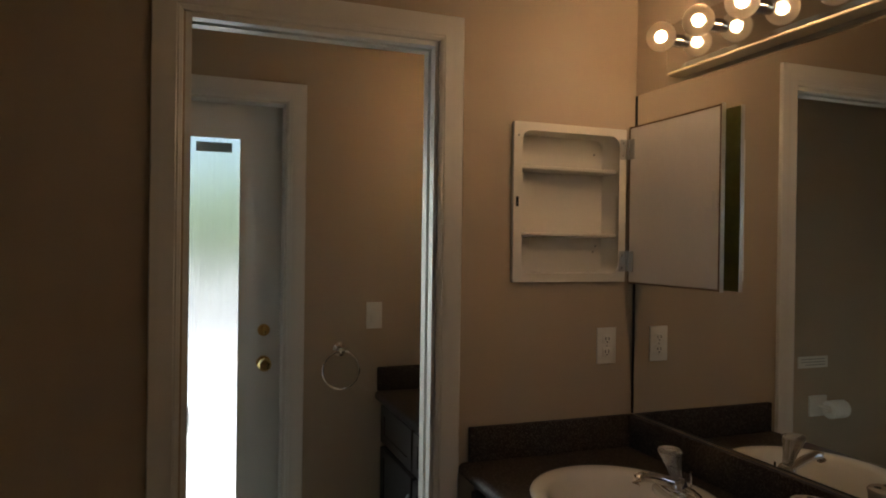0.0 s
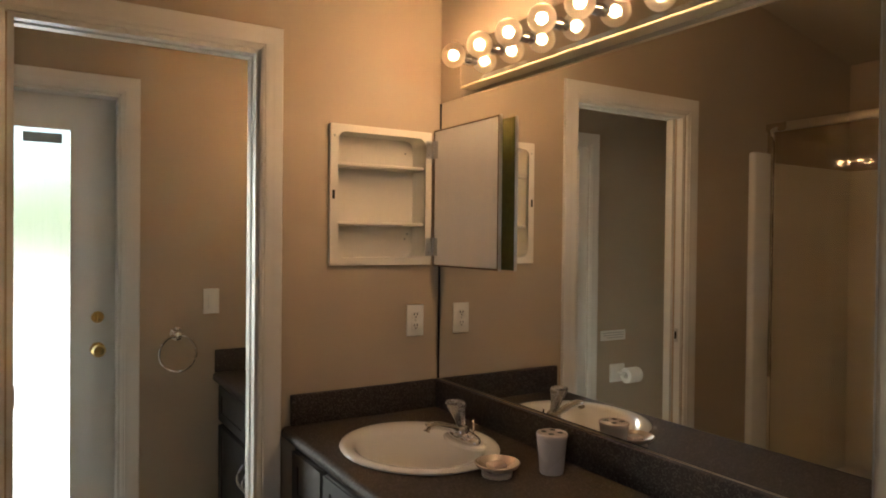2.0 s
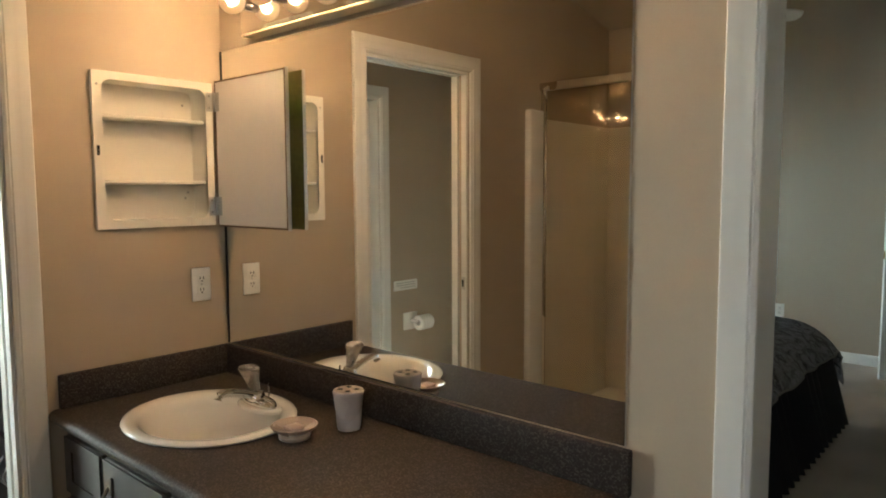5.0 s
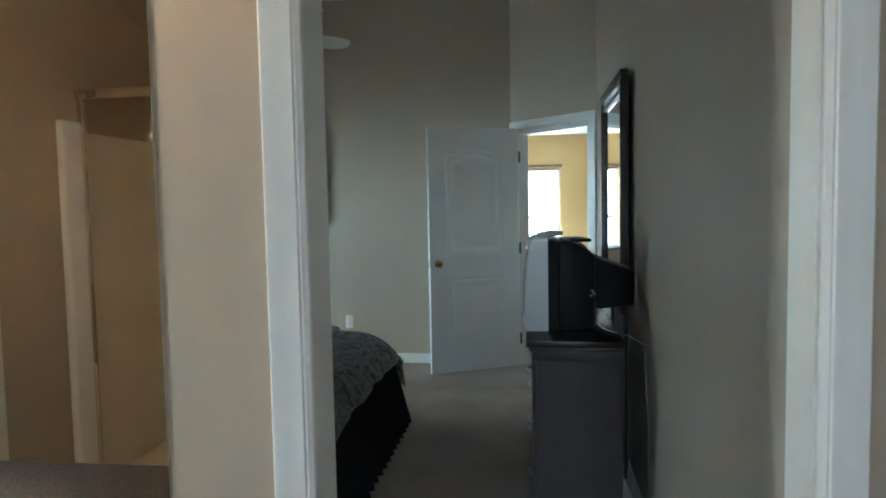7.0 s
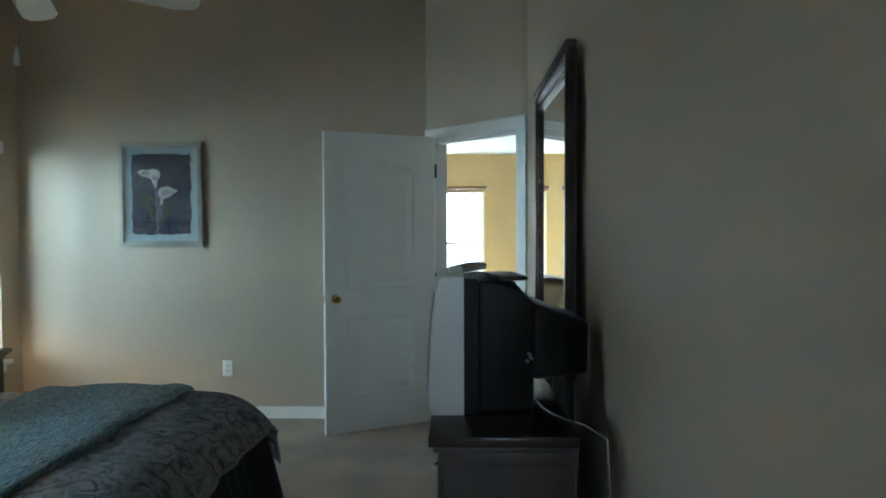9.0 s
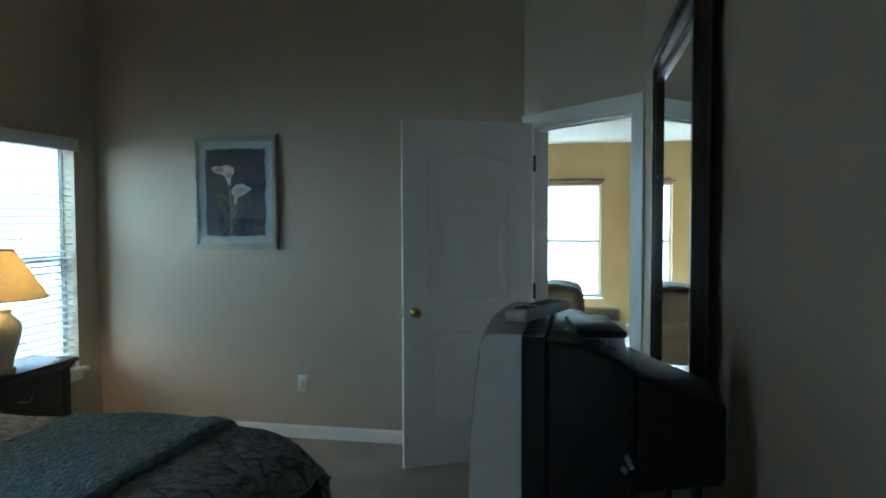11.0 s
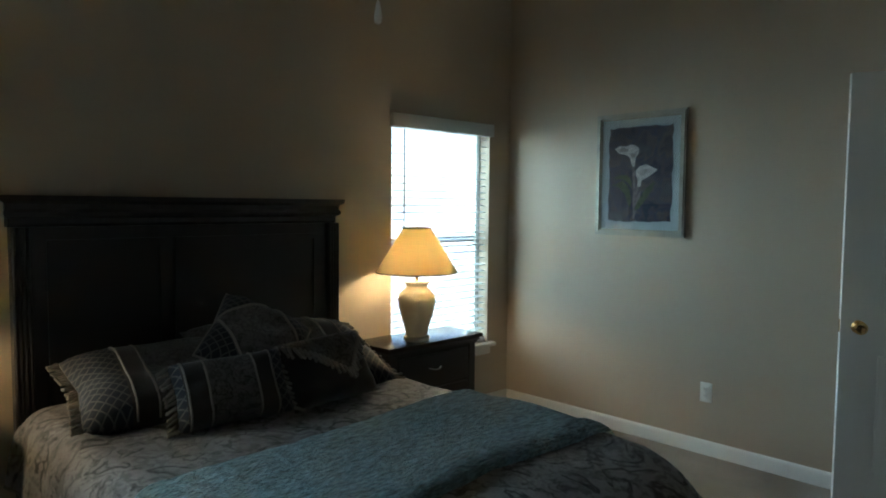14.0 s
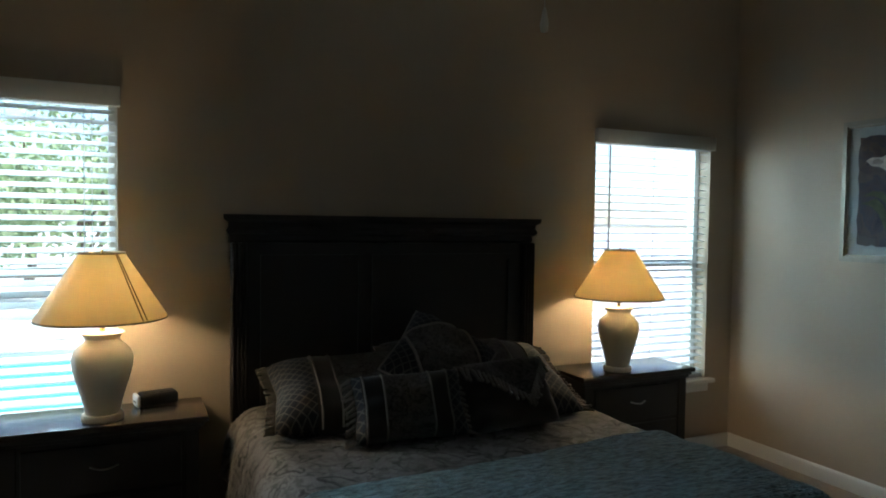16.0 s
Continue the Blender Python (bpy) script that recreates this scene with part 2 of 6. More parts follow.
def jacquard(name, ground, motif, line, scale=7.0, rough=0.75):
    """Woven cloth: large leafy contours, darker and lighter, on a ribbed ground."""
    m = mat(name, ground, rough, vary=0.35, big=9, fine=190, bump=0.7, dist=0.006, sheen=0.12)
    nt = m.node_tree
    b = nt.nodes["Principled BSDF"]
    old = b.inputs["Base Color"].links[0].from_socket
    tc, n3, r3, n4, r4, mx, mx2 = [nt.nodes.new("ShaderNode" + k) for k in ("TexCoord", "TexNoise", "ValToRGB", "TexNoise", "ValToRGB", "Mix", "Mix")]
    mx.data_type = mx2.data_type = "RGBA"
    n3.inputs["Scale"].default_value, n3.inputs["Detail"].default_value, n3.inputs["Distortion"].default_value = scale * 1.25, 5, 0.5
    n4.inputs["Scale"].default_value, n4.inputs["Detail"].default_value, n4.inputs["Distortion"].default_value = scale * 4.5, 6, 1.2
    cr = r3.color_ramp
    cr.elements[0].position, cr.elements[0].color = 0.40, (0, 0, 0, 1)
    cr.elements[1].position, cr.elements[1].color = 0.66, (0, 0, 0, 1)
    for p, v in ((0.43, 1), (0.452, 1), (0.475, 0), (0.545, 0), (0.56, 0.75), (0.57, 0.75), (0.585, 0)):
        e = cr.elements.new(p)
        e.color = (v, v, v, 1)
    r4.color_ramp.elements[0].position, r4.color_ramp.elements[1].position = 0.50, 0.57
    n5, r5, mul = [nt.nodes.new("ShaderNode" + k) for k in ("TexNoise", "ValToRGB", "Math")]
    mul.operation = "MULTIPLY"
    n5.inputs["Scale"].default_value, n5.inputs["Detail"].default_value = scale * 2.1, 4
    r5.color_ramp.elements[0].position, r5.color_ramp.elements[1].position = 0.39, 0.48
    for src, dst in ((tc.outputs["Object"], n5.inputs["Vector"]), (n5.outputs[0], r5.inputs[0]), (r3.outputs[0], mul.inputs[0]), (r5.outputs[0], mul.inputs[1])):
        nt.links.new(src, dst)
    for src, dst in ((tc.outputs["Object"], n3.inputs["Vector"]), (tc.outputs["Object"], n4.inputs["Vector"]), (n3.outputs[0], r3.inputs[0]), (n4.outputs[0], r4.inputs[0]),
                     (r4.outputs[0], mx.inputs[0]), (old, mx.inputs[6]), (mul.outputs[0], mx2.inputs[0]), (mx.outputs[2], mx2.inputs[6]), (mx2.outputs[2], b.inputs["Base Color"])):
        nt.links.new(src, dst)
    mx.inputs[7].default_value = (*motif, 1)
    mx2.inputs[7].default_value = (*line, 1)
    return m


def lattice(name, ground, line, scale):
    """Diamond lattice cloth."""
    m = mat(name, ground, 0.8, vary=0.2, big=12, fine=250, bump=0.3)
    nt = m.node_tree
    b = nt.nodes["Principled BSDF"]
    old = b.inputs["Base Color"].links[0].from_socket
    tc, mp, br, mx = [nt.nodes.new("ShaderNode" + k) for k in ("TexCoord", "Mapping", "TexBrick", "Mix")]
    mx.data_type = "RGBA"
    mp.inputs["Rotation"].default_value = (radians(90), 0, radians(45))
    br.offset = 0.0
    br.inputs["Scale"].default_value = scale
    br.inputs["Mortar Size"].default_value = 0.045
    br.inputs["Brick Width"].default_value = br.inputs["Row Height"].default_value = 0.5
    nt.links.new(tc.outputs["Object"], mp.inputs[0])
    nt.links.new(mp.outputs[0], br.inputs["Vector"])
    nt.links.new(br.outputs["Fac"], mx.inputs[0])
    nt.links.new(old, mx.inputs[6])
    mx.inputs[7].default_value = (*line, 1)
    nt.links.new(mx.outputs[2], b.inputs["Base Color"])
    return m


def mottled(name, colors, scale, rough=0.7):
    """Brushed paint: patches of several colours that run into one another."""
    m = mat(name, colors[0], rough, vary=0.2, big=14, fine=120, bump=0.2)
    nt = m.node_tree
    b = nt.nodes["Principled BSDF"]
    old = b.inputs["Base Color"].links[0].from_socket
    tc, nz, rp, mx = [nt.nodes.new("ShaderNode" + k) for k in ("TexCoord", "TexNoise", "ValToRGB", "Mix")]
    mx.data_type, mx.inputs[0].default_value = "RGBA", 0.6
    nz.inputs["Scale"].default_value, nz.inputs["Detail"].default_value, nz.inputs["Distortion"].default_value = scale, 3, 0.3
    cr = rp.color_ramp
    cr.elements[0].position, cr.elements[0].color = 0.39, (*colors[0], 1)
    cr.elements[1].position, cr.elements[1].color = 0.63, (*colors[-1], 1)
    for k, c in enumerate(colors[1:-1]):
        cr.elements.new(0.39 + 0.24 * (k + 1) / (len(colors) - 1)).color = (*c, 1)
    for src, dst in ((tc.outputs["Object"], nz.inputs["Vector"]), (nz.outputs[0], rp.inputs[0]), (old, mx.inputs[6]), (rp.outputs[0], mx.inputs[7]), (mx.outputs[2], b.inputs["Base Color"])):
        nt.links.new(src, dst)
    return m


def stretched(m, scale):
    """Draws a material's grain out along one way."""
    nt = m.node_tree
    mp, tc = nt.nodes.new("ShaderNodeMapping"), nt.nodes.new("ShaderNodeTexCoord")
    mp.inputs["Scale"].default_value = scale
    nt.links.new(tc.outputs["Object"], mp.inputs[0])
    for k in list(nt.nodes):
        if k.type == "TEX_NOISE":
            nt.links.new(mp.outputs[0], k.inputs["Vector"])
    return m


PAINT = mat("tan_wall_paint", (0.44, 0.36, 0.27), 0.62, vary=0.03, big=0.8, fine=180, bump=0.12, dist=0.0015)
PAINT_GOLD = mat("gold_wall_paint", (0.60, 0.44, 0.20), 0.6, vary=0.03, big=0.8, fine=180, bump=0.1)
CEIL = mat("ceiling_paint", (0.80, 0.785, 0.75), 0.9, vary=0.04, fine=90, bump=0.5, dist=0.004)
PAINT_CEIL = mat("tan_ceiling_paint", (0.46, 0.39, 0.30), 0.85, vary=0.04, fine=90, bump=0.4, dist=0.003)
TRIM = mat("white_gloss_trim", (0.74, 0.73, 0.70), 0.32, vary=0.03, big=2, fine=50, bump=0.03)
DOORW = mat("white_door_paint", (0.72, 0.72, 0.70), 0.42, vary=0.03, big=3, fine=120, bump=0.08)
PLASTIC = mat("white_plastic", (0.78, 0.77, 0.73), 0.35, vary=0.02, bump=0)
ENAMEL = mat("white_enamel", (0.80, 0.79, 0.75), 0.18, vary=0.02, big=4, bump=0.01, coat=0.4)
CABW = mat("white_painted_steel", (0.80, 0.77, 0.70), 0.4, vary=0.03, big=6, fine=70, bump=0.03)
BACKING = mat("grey_white_panel", (0.86, 0.83, 0.78), 0.55, vary=0.03, big=5, bump=0.02)
CARPET = mat("beige_carpet", (0.40, 0.33, 0.26), 0.95, vary=0.3, big=2.5, fine=260, bump=0.9, dist=0.012, sheen=0.2)
VINYL = mat("beige_vinyl_floor", (0.45, 0.40, 0.33), 0.4, vary=0.1, bump=0.05)
LAMINATE = speckled("brown_black_laminate", (0.036, 0.027, 0.023), (0.092, 0.076, 0.068), 300, 0.6)
LAMINATE.node_tree.nodes["Principled BSDF"].inputs["Specular IOR Level"].default_value = 0.18
CAB = wood("dark_painted_cabinet", (0.045, 0.037, 0.033), 0.5)
DARK = wood("espresso_wood", (0.017, 0.0135, 0.0125), 0.5)
DRESSER = wood("grey_brown_dresser_wood", (0.058, 0.047, 0.046), 0.5)
DARKTOP = wood("espresso_wood_top", (0.036, 0.026, 0.022), 0.24)
CHROME = mat("chrome", (0.80, 0.80, 0.80), 0.07, 1.0, vary=0.03, bump=0.01, rvary=0.03)
NICKEL = mat("satin_nickel", (0.72, 0.66, 0.56), 0.28, 1.0, vary=0.06, bump=0.02)
STEEL = mat("brushed_steel", (0.55, 0.54, 0.52), 0.3, 1.0, vary=0.08, fine=120, bump=0.05)
BRASS = mat("polished_brass", (0.78, 0.55, 0.22), 0.14, 1.0, vary=0.08, bump=0.02)
SILVER = mat("silver_frame", (0.36, 0.335, 0.28), 0.34, 0.5, vary=0.18, big=14, fine=90, bump=0.1)
MIRROR = mat("mirror", (0.93, 0.94, 0.92), 0.005, 1.0, vary=0.0, bump=0, rvary=0.004)
# olive colour stands in for the reflections between two facing mirrors
OLIVE_REFLECTION = mat("painted_olive_reflection", (0.34, 0.33, 0.13), 0.16, 0.55, vary=0.25, big=9, bump=0)
CLEAR = glass("clear_glass")
BULBGLASS = glass("thin_bulb_glass", (1.0, 0.90, 0.74), 0.4, 1.12)
PICG = glass("picture_glass", ior=1.6)
RAIN = glass("rain_glass", (0.97, 1.0, 0.98), 0.30, 1.3, bump=0.5)
SHOWERG = glass("shower_glass", (0.86, 0.80, 0.70), 0.03, 1.45)
ACRYL = glass("acrylic", (0.95, 0.93, 0.9), 0.15, 1.4)
ACRYL.node_tree.nodes["Principled BSDF"].inputs["Transmission Weight"].default_value = 0.85
BULB = glow("bulb_filament", (1.0, 0.63, 0.31), 54)
LBULB = glow("lamp_bulb", (1.0, 0.70, 0.36), 98)
BLACK = mat("black_plastic", (0.009, 0.009, 0.011), 0.5, vary=0.2, bump=0.05, spec=0.25)
TVSILVER = mat("silver_plastic", (0.60, 0.61, 0.62), 0.38, 0.2, vary=0.04, bump=0.03)
SCREEN = mat("tv_screen", (0.03, 0.035, 0.035), 0.08, vary=0.05, bump=0)
GREY = mat("grey_plastic", (0.36, 0.36, 0.35), 0.45, vary=0.06, bump=0.03)
REMOTE = mat("light_grey_plastic", (0.55, 0.55, 0.54), 0.4, vary=0.05, bump=0.03)
CERAMIC = mat("cream_ceramic", (0.62, 0.56, 0.47), 0.45, vary=0.05, big=8, fine=60, bump=0.06)
CERGREY = mat("pinkish_ceramic", (0.58, 0.51, 0.47), 0.28, vary=0.06, big=12, bump=0.02, coat=0.3)
SLAT = mat("white_blind_slat", (0.80, 0.80, 0.78), 0.4, vary=0.03, bump=0)
SLAT.node_tree.nodes["Principled BSDF"].inputs["Transmission Weight"].default_value = 0.5
THROW = stretched(mat("teal_blue_fleece", (0.235, 0.355, 0.395), 0.95, vary=0.85, big=60, fine=110, bump=1.0, dist=0.05, sheen=0.35), (.4, 1.0, 1.0))
SPREAD = jacquard("taupe_jacquard", (0.188, 0.180, 0.181), (0.105, 0.098, 0.099), (0.013, 0.012, 0.012), 4.6)
SKIRT = mat("black_bed_skirt", (0.012, 0.011, 0.012), 0.9, vary=0.3, fine=120, bump=0.4)
FLORAL = jacquard("grey_floral_cloth", (0.088, 0.082, 0.075), (0.050, 0.046, 0.042), (0.018, 0.016, 0.015), 13)
LATT = lattice("blue_lattice_cloth", (0.013, 0.016, 0.025), (0.088, 0.085, 0.083), 16.5)
VELVET = mat("dark_brown_velvet", (0.020, 0.015, 0.013), 0.85, vary=0.25, fine=140, bump=0.4, sheen=0.3)
CORD = mat("taupe_cord", (0.21, 0.19, 0.17), 0.85, vary=0.3, fine=200, bump=0.6)
SOFA = mat("cream_upholstery", (0.44, 0.36, 0.27), 0.9, vary=0.1, fine=160, bump=0.4)
CONCRETE = mat("pale_concrete", (0.62, 0.60, 0.56), 0.9, vary=0.12, big=0.6, fine=30, bump=0.3)
GRASS = mat("lawn", (0.07, 0.13, 0.03), 0.95, vary=0.4, big=0.5, fine=20, bump=0.8)
WATER = mat("pool_water", (0.10, 0.48, 0.55), 0.06, vary=0.15, big=1.2, fine=4, bump=0.25, dist=0.03)
LEAF = mat("leaf", (0.30, 0.38, 0.18), 0.7, vary=0.5, big=1.0, fine=8, bump=0)
BARK = mat("bark", (0.12, 0.09, 0.06), 0.9, vary=0.3, fine=30, bump=0.6)

# ---------------------------------------------------------------- the setting
E_X, N_Y, S_Y, H = 4.935, 1.02, -2.64, 4.0
WIN_R, WIN_L, WZ0, WZ1 = (3.815, 4.715), (0.375, 1.275), 0.47, 1.985
single("floor_bath", bm_box(-3.0, 0.06, -3.6, 1.04, -0.1, 0.0), VINYL, kind="structure")
single("floor_carpet", bm_box(0.06, 5.055, -2.76, 1.02, -0.1, 0.0), CARPET, kind="structure")
single("floor_living", bm_box(5.056, 10.0, -6.5, 0.5, -0.1, 0.0), CARPET, kind="structure")
single("floor_living_south", bm_box(3.2, 5.055, -6.5, -2.761, -0.1, 0.0), CARPET, kind="structure")

wall("wall_bath_north", "y", 0.0, 0.10, -2.9, 0.003, 0, H, PAINT, [(-1.365, -0.675, -1, 1.985), (-0.415, -0.065, 1.31, 1.75)])
wall("wall_mirror_side", "x", 0.003, 0.12, -3.7, 1.04, 0, H, PAINT, [(-2.588, -1.776, -1, 1.995)])
wall("wall_bath_west", "x", -2.9, -2.8, -3.7, 0.0, 0, H, PAINT, [(-3.05, -2.15, 1.15, 2.0)])
wall("wall_bath_south", "y", -3.7, -3.58, -2.8, 0.003, 0, H, PAINT)
wall("wall_toilet_west", "x", -2.9, -2.8, 0.10, 1.04, 0, H, PAINT)
wall("wall_toilet_north", "y", 1.04, 1.18, -2.9, 0.12, 0, H, PAINT, [(-1.735, -0.97, -1, 1.99)])
wall("wall_bed_north", "y", N_Y, N_Y + 0.16, 0.12, E_X + 0.12, 0, H, PAINT, [(*WIN_R, WZ0, WZ1), (*WIN_L, WZ0, WZ1)])
wall("wall_bed_east", "x", E_X, E_X + 0.12, -1.985, N_Y, 0, H, PAINT)
wall("wall_bed_south", "y", S_Y - 0.12, S_Y, 0.12, 4.20, 0, H, PAINT)

# the slanting wall with the entrance, between the south and the east wall
DA, DB = Vector((4.245, S_Y, 0)), Vector((E_X, -1.985, 0))
DU = (DB - DA).normalized()
DN = Vector((-DU.y, DU.x, 0))
DL = (DB - DA).length


def diag(u, w, z):
    """A place by the slanting wall: u along it from the south wall, w into the bedroom."""
    return DA + DU * u + DN * w + Vector((0, 0, z))


bm = bmesh.new()
for u0, u1, z0 in ((-0.12, 0.07, 0), (0.07, DL - 0.07, 2.025), (DL - 0.07, DL + 0.12, 0)):
    slab(bm, [(u0, z0), (u1, z0), (u1, H), (u0, H)], lambda u, z, w: diag(u, w, z), -0.12, 0.0)
single("wall_entrance", bm, PAINT, kind="structure", smooth=0)


def ceiling(name, pts, y0, y1, material):
    bm = bmesh.new()
    slab(bm, [(x, z) for x, z in pts] + [(x, z + 0.12) for x, z in reversed(pts)], lambda u, v, d: Vector((u, d, v)), y0, y1)
    single(name, bm, material, kind="structure", smooth=0)


ceiling("ceiling_bath", [(-2.9, 2.40), (0.03, 3.03)], -3.7, 0.05, PAINT_CEIL)
ceiling("ceiling_toilet", [(-2.9, 2.40), (0.03, 2.45)], 0.05, 1.18, PAINT_CEIL)
ceiling("ceiling_bedroom", [(0.03, 3.03), (2.5, 3.56), (5.06, 3.2)], -2.76, 1.18, CEIL)
single("ceiling_living", bm_box(5.058, 10.2, -6.5, 0.5, 2.44, 2.56), CEIL, kind="structure")
single("ceiling_living_south", bm_box(3.2, 5.057, -6.5, -2.77, 2.44, 2.56), CEIL, kind="structure")

# living room beyond the entrance
wall("wall_living_east", "x", 9.85, 10.0, -6.5, 0.5, 0, 2.7, PAINT_GOLD, [(-2.60, -1.70, 0.42, 1.93), (-1.45, -0.55, 0.42, 1.93)])
wall("wall_living_north", "y", 0.4, 0.5, 5.055, 9.85, 0, 2.7, PAINT_GOLD)
wall("wall_living_south", "y", -6.5, -6.4, 3.2, 9.85, 0, 2.7, PAINT_GOLD)
wall("wall_living_west", "x", 3.2, 3.3, -6.4, -2.76, 0, 2.7, PAINT_GOLD)

CASING = [(0, 0), (0.075, 0), (0.075, 0.013), (0.072, 0.0155), (0.050, 0.016), (0.046, 0.0152), (0.028, 0.0162), (0.017, 0.0162), (0.014, 0.0138), (0.010, 0.0146), (0.005, 0.012), (0.002, 0.011), (0, 0.008)]


def casing(name, put, u0, u1, z1, out, along, label="", wide=1.0):
    """A mitred door casing on one face: put(u, z) gives places on the wall face, out its normal, along the way of u."""
    up = Vector((0, 0, 1))
    bm = bmesh.new()
    a, o = Vector(along), Vector(out)
    w = 0.075

    def seg(pts):
        CASE = [(u * wide, h) for u, h in CASING]
        rings = [[bm.verts.new(p + d * u + o * h) for u, h in CASE] for p, d in pts]
        n = len(CASE)
        for r0, r1 in zip(rings, rings[1:]):
            for i in range(n):
                bm.faces.new((r0[i], r0[(i + 1) % n], r1[(i + 1) % n], r1[i]))
        bm.faces.new(rings[0])
        bm.faces.new(rings[-1])
    seg([(put(u0, 0), -a), (put(u0, z1), -a + up), (put(u1, z1), a + up), (put(u1, 0), a)])
    bmesh.ops.recalc_face_normals(bm, faces=bm.faces)
    return single(name, bm, TRIM, kind="structure", smooth=25)


def base(name, a, b, out, h=0.085):
    prof = [(0, 0), (0, 0.014), (h - 0.02, 0.013), (h - 0.006, 0.008), (h, 0.003), (h, 0)]
    return single(name, sweep(bmesh.new(), prof, a, b, out, (0, 0, 1)), TRIM, kind="structure", smooth=25)


casing("door_trim_north", lambda u, z: Vector((u, 0, z)), -1.37, -0.68, 1.983, (0, -1, 0), (1, 0, 0))
casing("door_trim_north_back", lambda u, z: Vector((u, 0.10, z)), -1.37, -0.68, 1.983, (0, 1, 0), (1, 0, 0))
casing("door_trim_bath", lambda u, z: Vector((0.003, u, z)), -2.574, -1.803, 1.995, (-1, 0, 0), (0, 1, 0), wide=0.92)
casing("door_trim_bedroom", lambda u, z: Vector((0.12, u, z)), -2.574, -1.797, 1.995, (1, 0, 0), (0, 1, 0))
casing("door_trim_exterior", lambda u, z: Vector((u, 1.04, z)), -1.735, -0.97, 1.985, (0, -1, 0), (1, 0, 0))
casing("door_trim_entrance", lambda u, z: diag(u, 0, z), 0.07, DL - 0.07, 2.025, DN, DU)
casing("door_trim_living", lambda u, z: diag(u, -0.12, z), 0.07, DL - 0.07, 2.025, -DN, DU)

bm = bmesh.new()
for x0, x1 in ((-1.365, -1.350), (-0.690, -0.675)):
    box(bm, x0, x1, 0.001, 0.035, 0, 1.97)
    box(bm, x0, x1, 0.060, 0.099, 0, 1.97)
box(bm, -1.365, -0.675, 0.001, 0.035, 1.97, 1.985)
box(bm, -1.365, -0.675, 0.060, 0.099, 1.97, 1.985)
single("jamb_pocket", bm, TRIM, kind="structure", smooth=0)
single("jamb_pocket_track", bm_box(-1.364, -0.676, 0.037, 0.058, 1.978, 1.984), STEEL, kind="structure")
bm = bmesh.new()
for y0, y1, s in ((-2.588, -2.570, -1), (-1.802, -1.776, 1)):
    box(bm, 0.007, 0.088, y0, y1, 0, 1.977)
    box(bm, 0.0915, 0.119, y0 + (0.003 if s > 0 else 0), y1 - (0.003 if s < 0 else 0), 0, 1.977)
box(bm, 0.007, 0.119, -2.588, -1.776, 1.977, 1.995)
single("jamb_bath", bm, TRIM, kind="structure", smooth=0)
bm = bmesh.new()
for u0, u1, z0, z1 in ((0.07, 0.088, 0, 2.007), (DL - 0.088, DL - 0.07, 0, 2.007), (0.07, DL - 0.07, 2.007, 2.025)):
    slab(bm, [(u0, z0), (u1, z0), (u1, z1), (u0, z1)], lambda u, z, w: diag(u, w, z), -0.119, -0.001)
for u0, u1, z0, z1 in ((0.088, 0.10, 0, 2.007), (0.088, DL - 0.088, 1.995, 2.007)):
    slab(bm, [(u0, z0), (u1, z0), (u1, z1), (u0, z1)], lambda u, z, w: diag(u, w, z), -0.075, -0.045)
single("jamb_entrance", bm, TRIM, kind="structure", smooth=0)

base("baseboard_north", (0.12, N_Y, 0), (E_X, N_Y, 0), (0, -1, 0))
base("baseboard_east", (E_X, N_Y - 0.015, 0), (E_X, -1.99, 0), (-1, 0, 0))
base("baseboard_south", (0.12, S_Y, 0), (4.22, S_Y, 0), (0, 1, 0))
base("baseboard_living", (9.85, -6.4, 0), (9.85, 0.4, 0), (-1, 0, 0))
base("baseboard_toilet", (-2.8, 1.04, 0), (-1.82, 1.04, 0), (0, -1, 0))


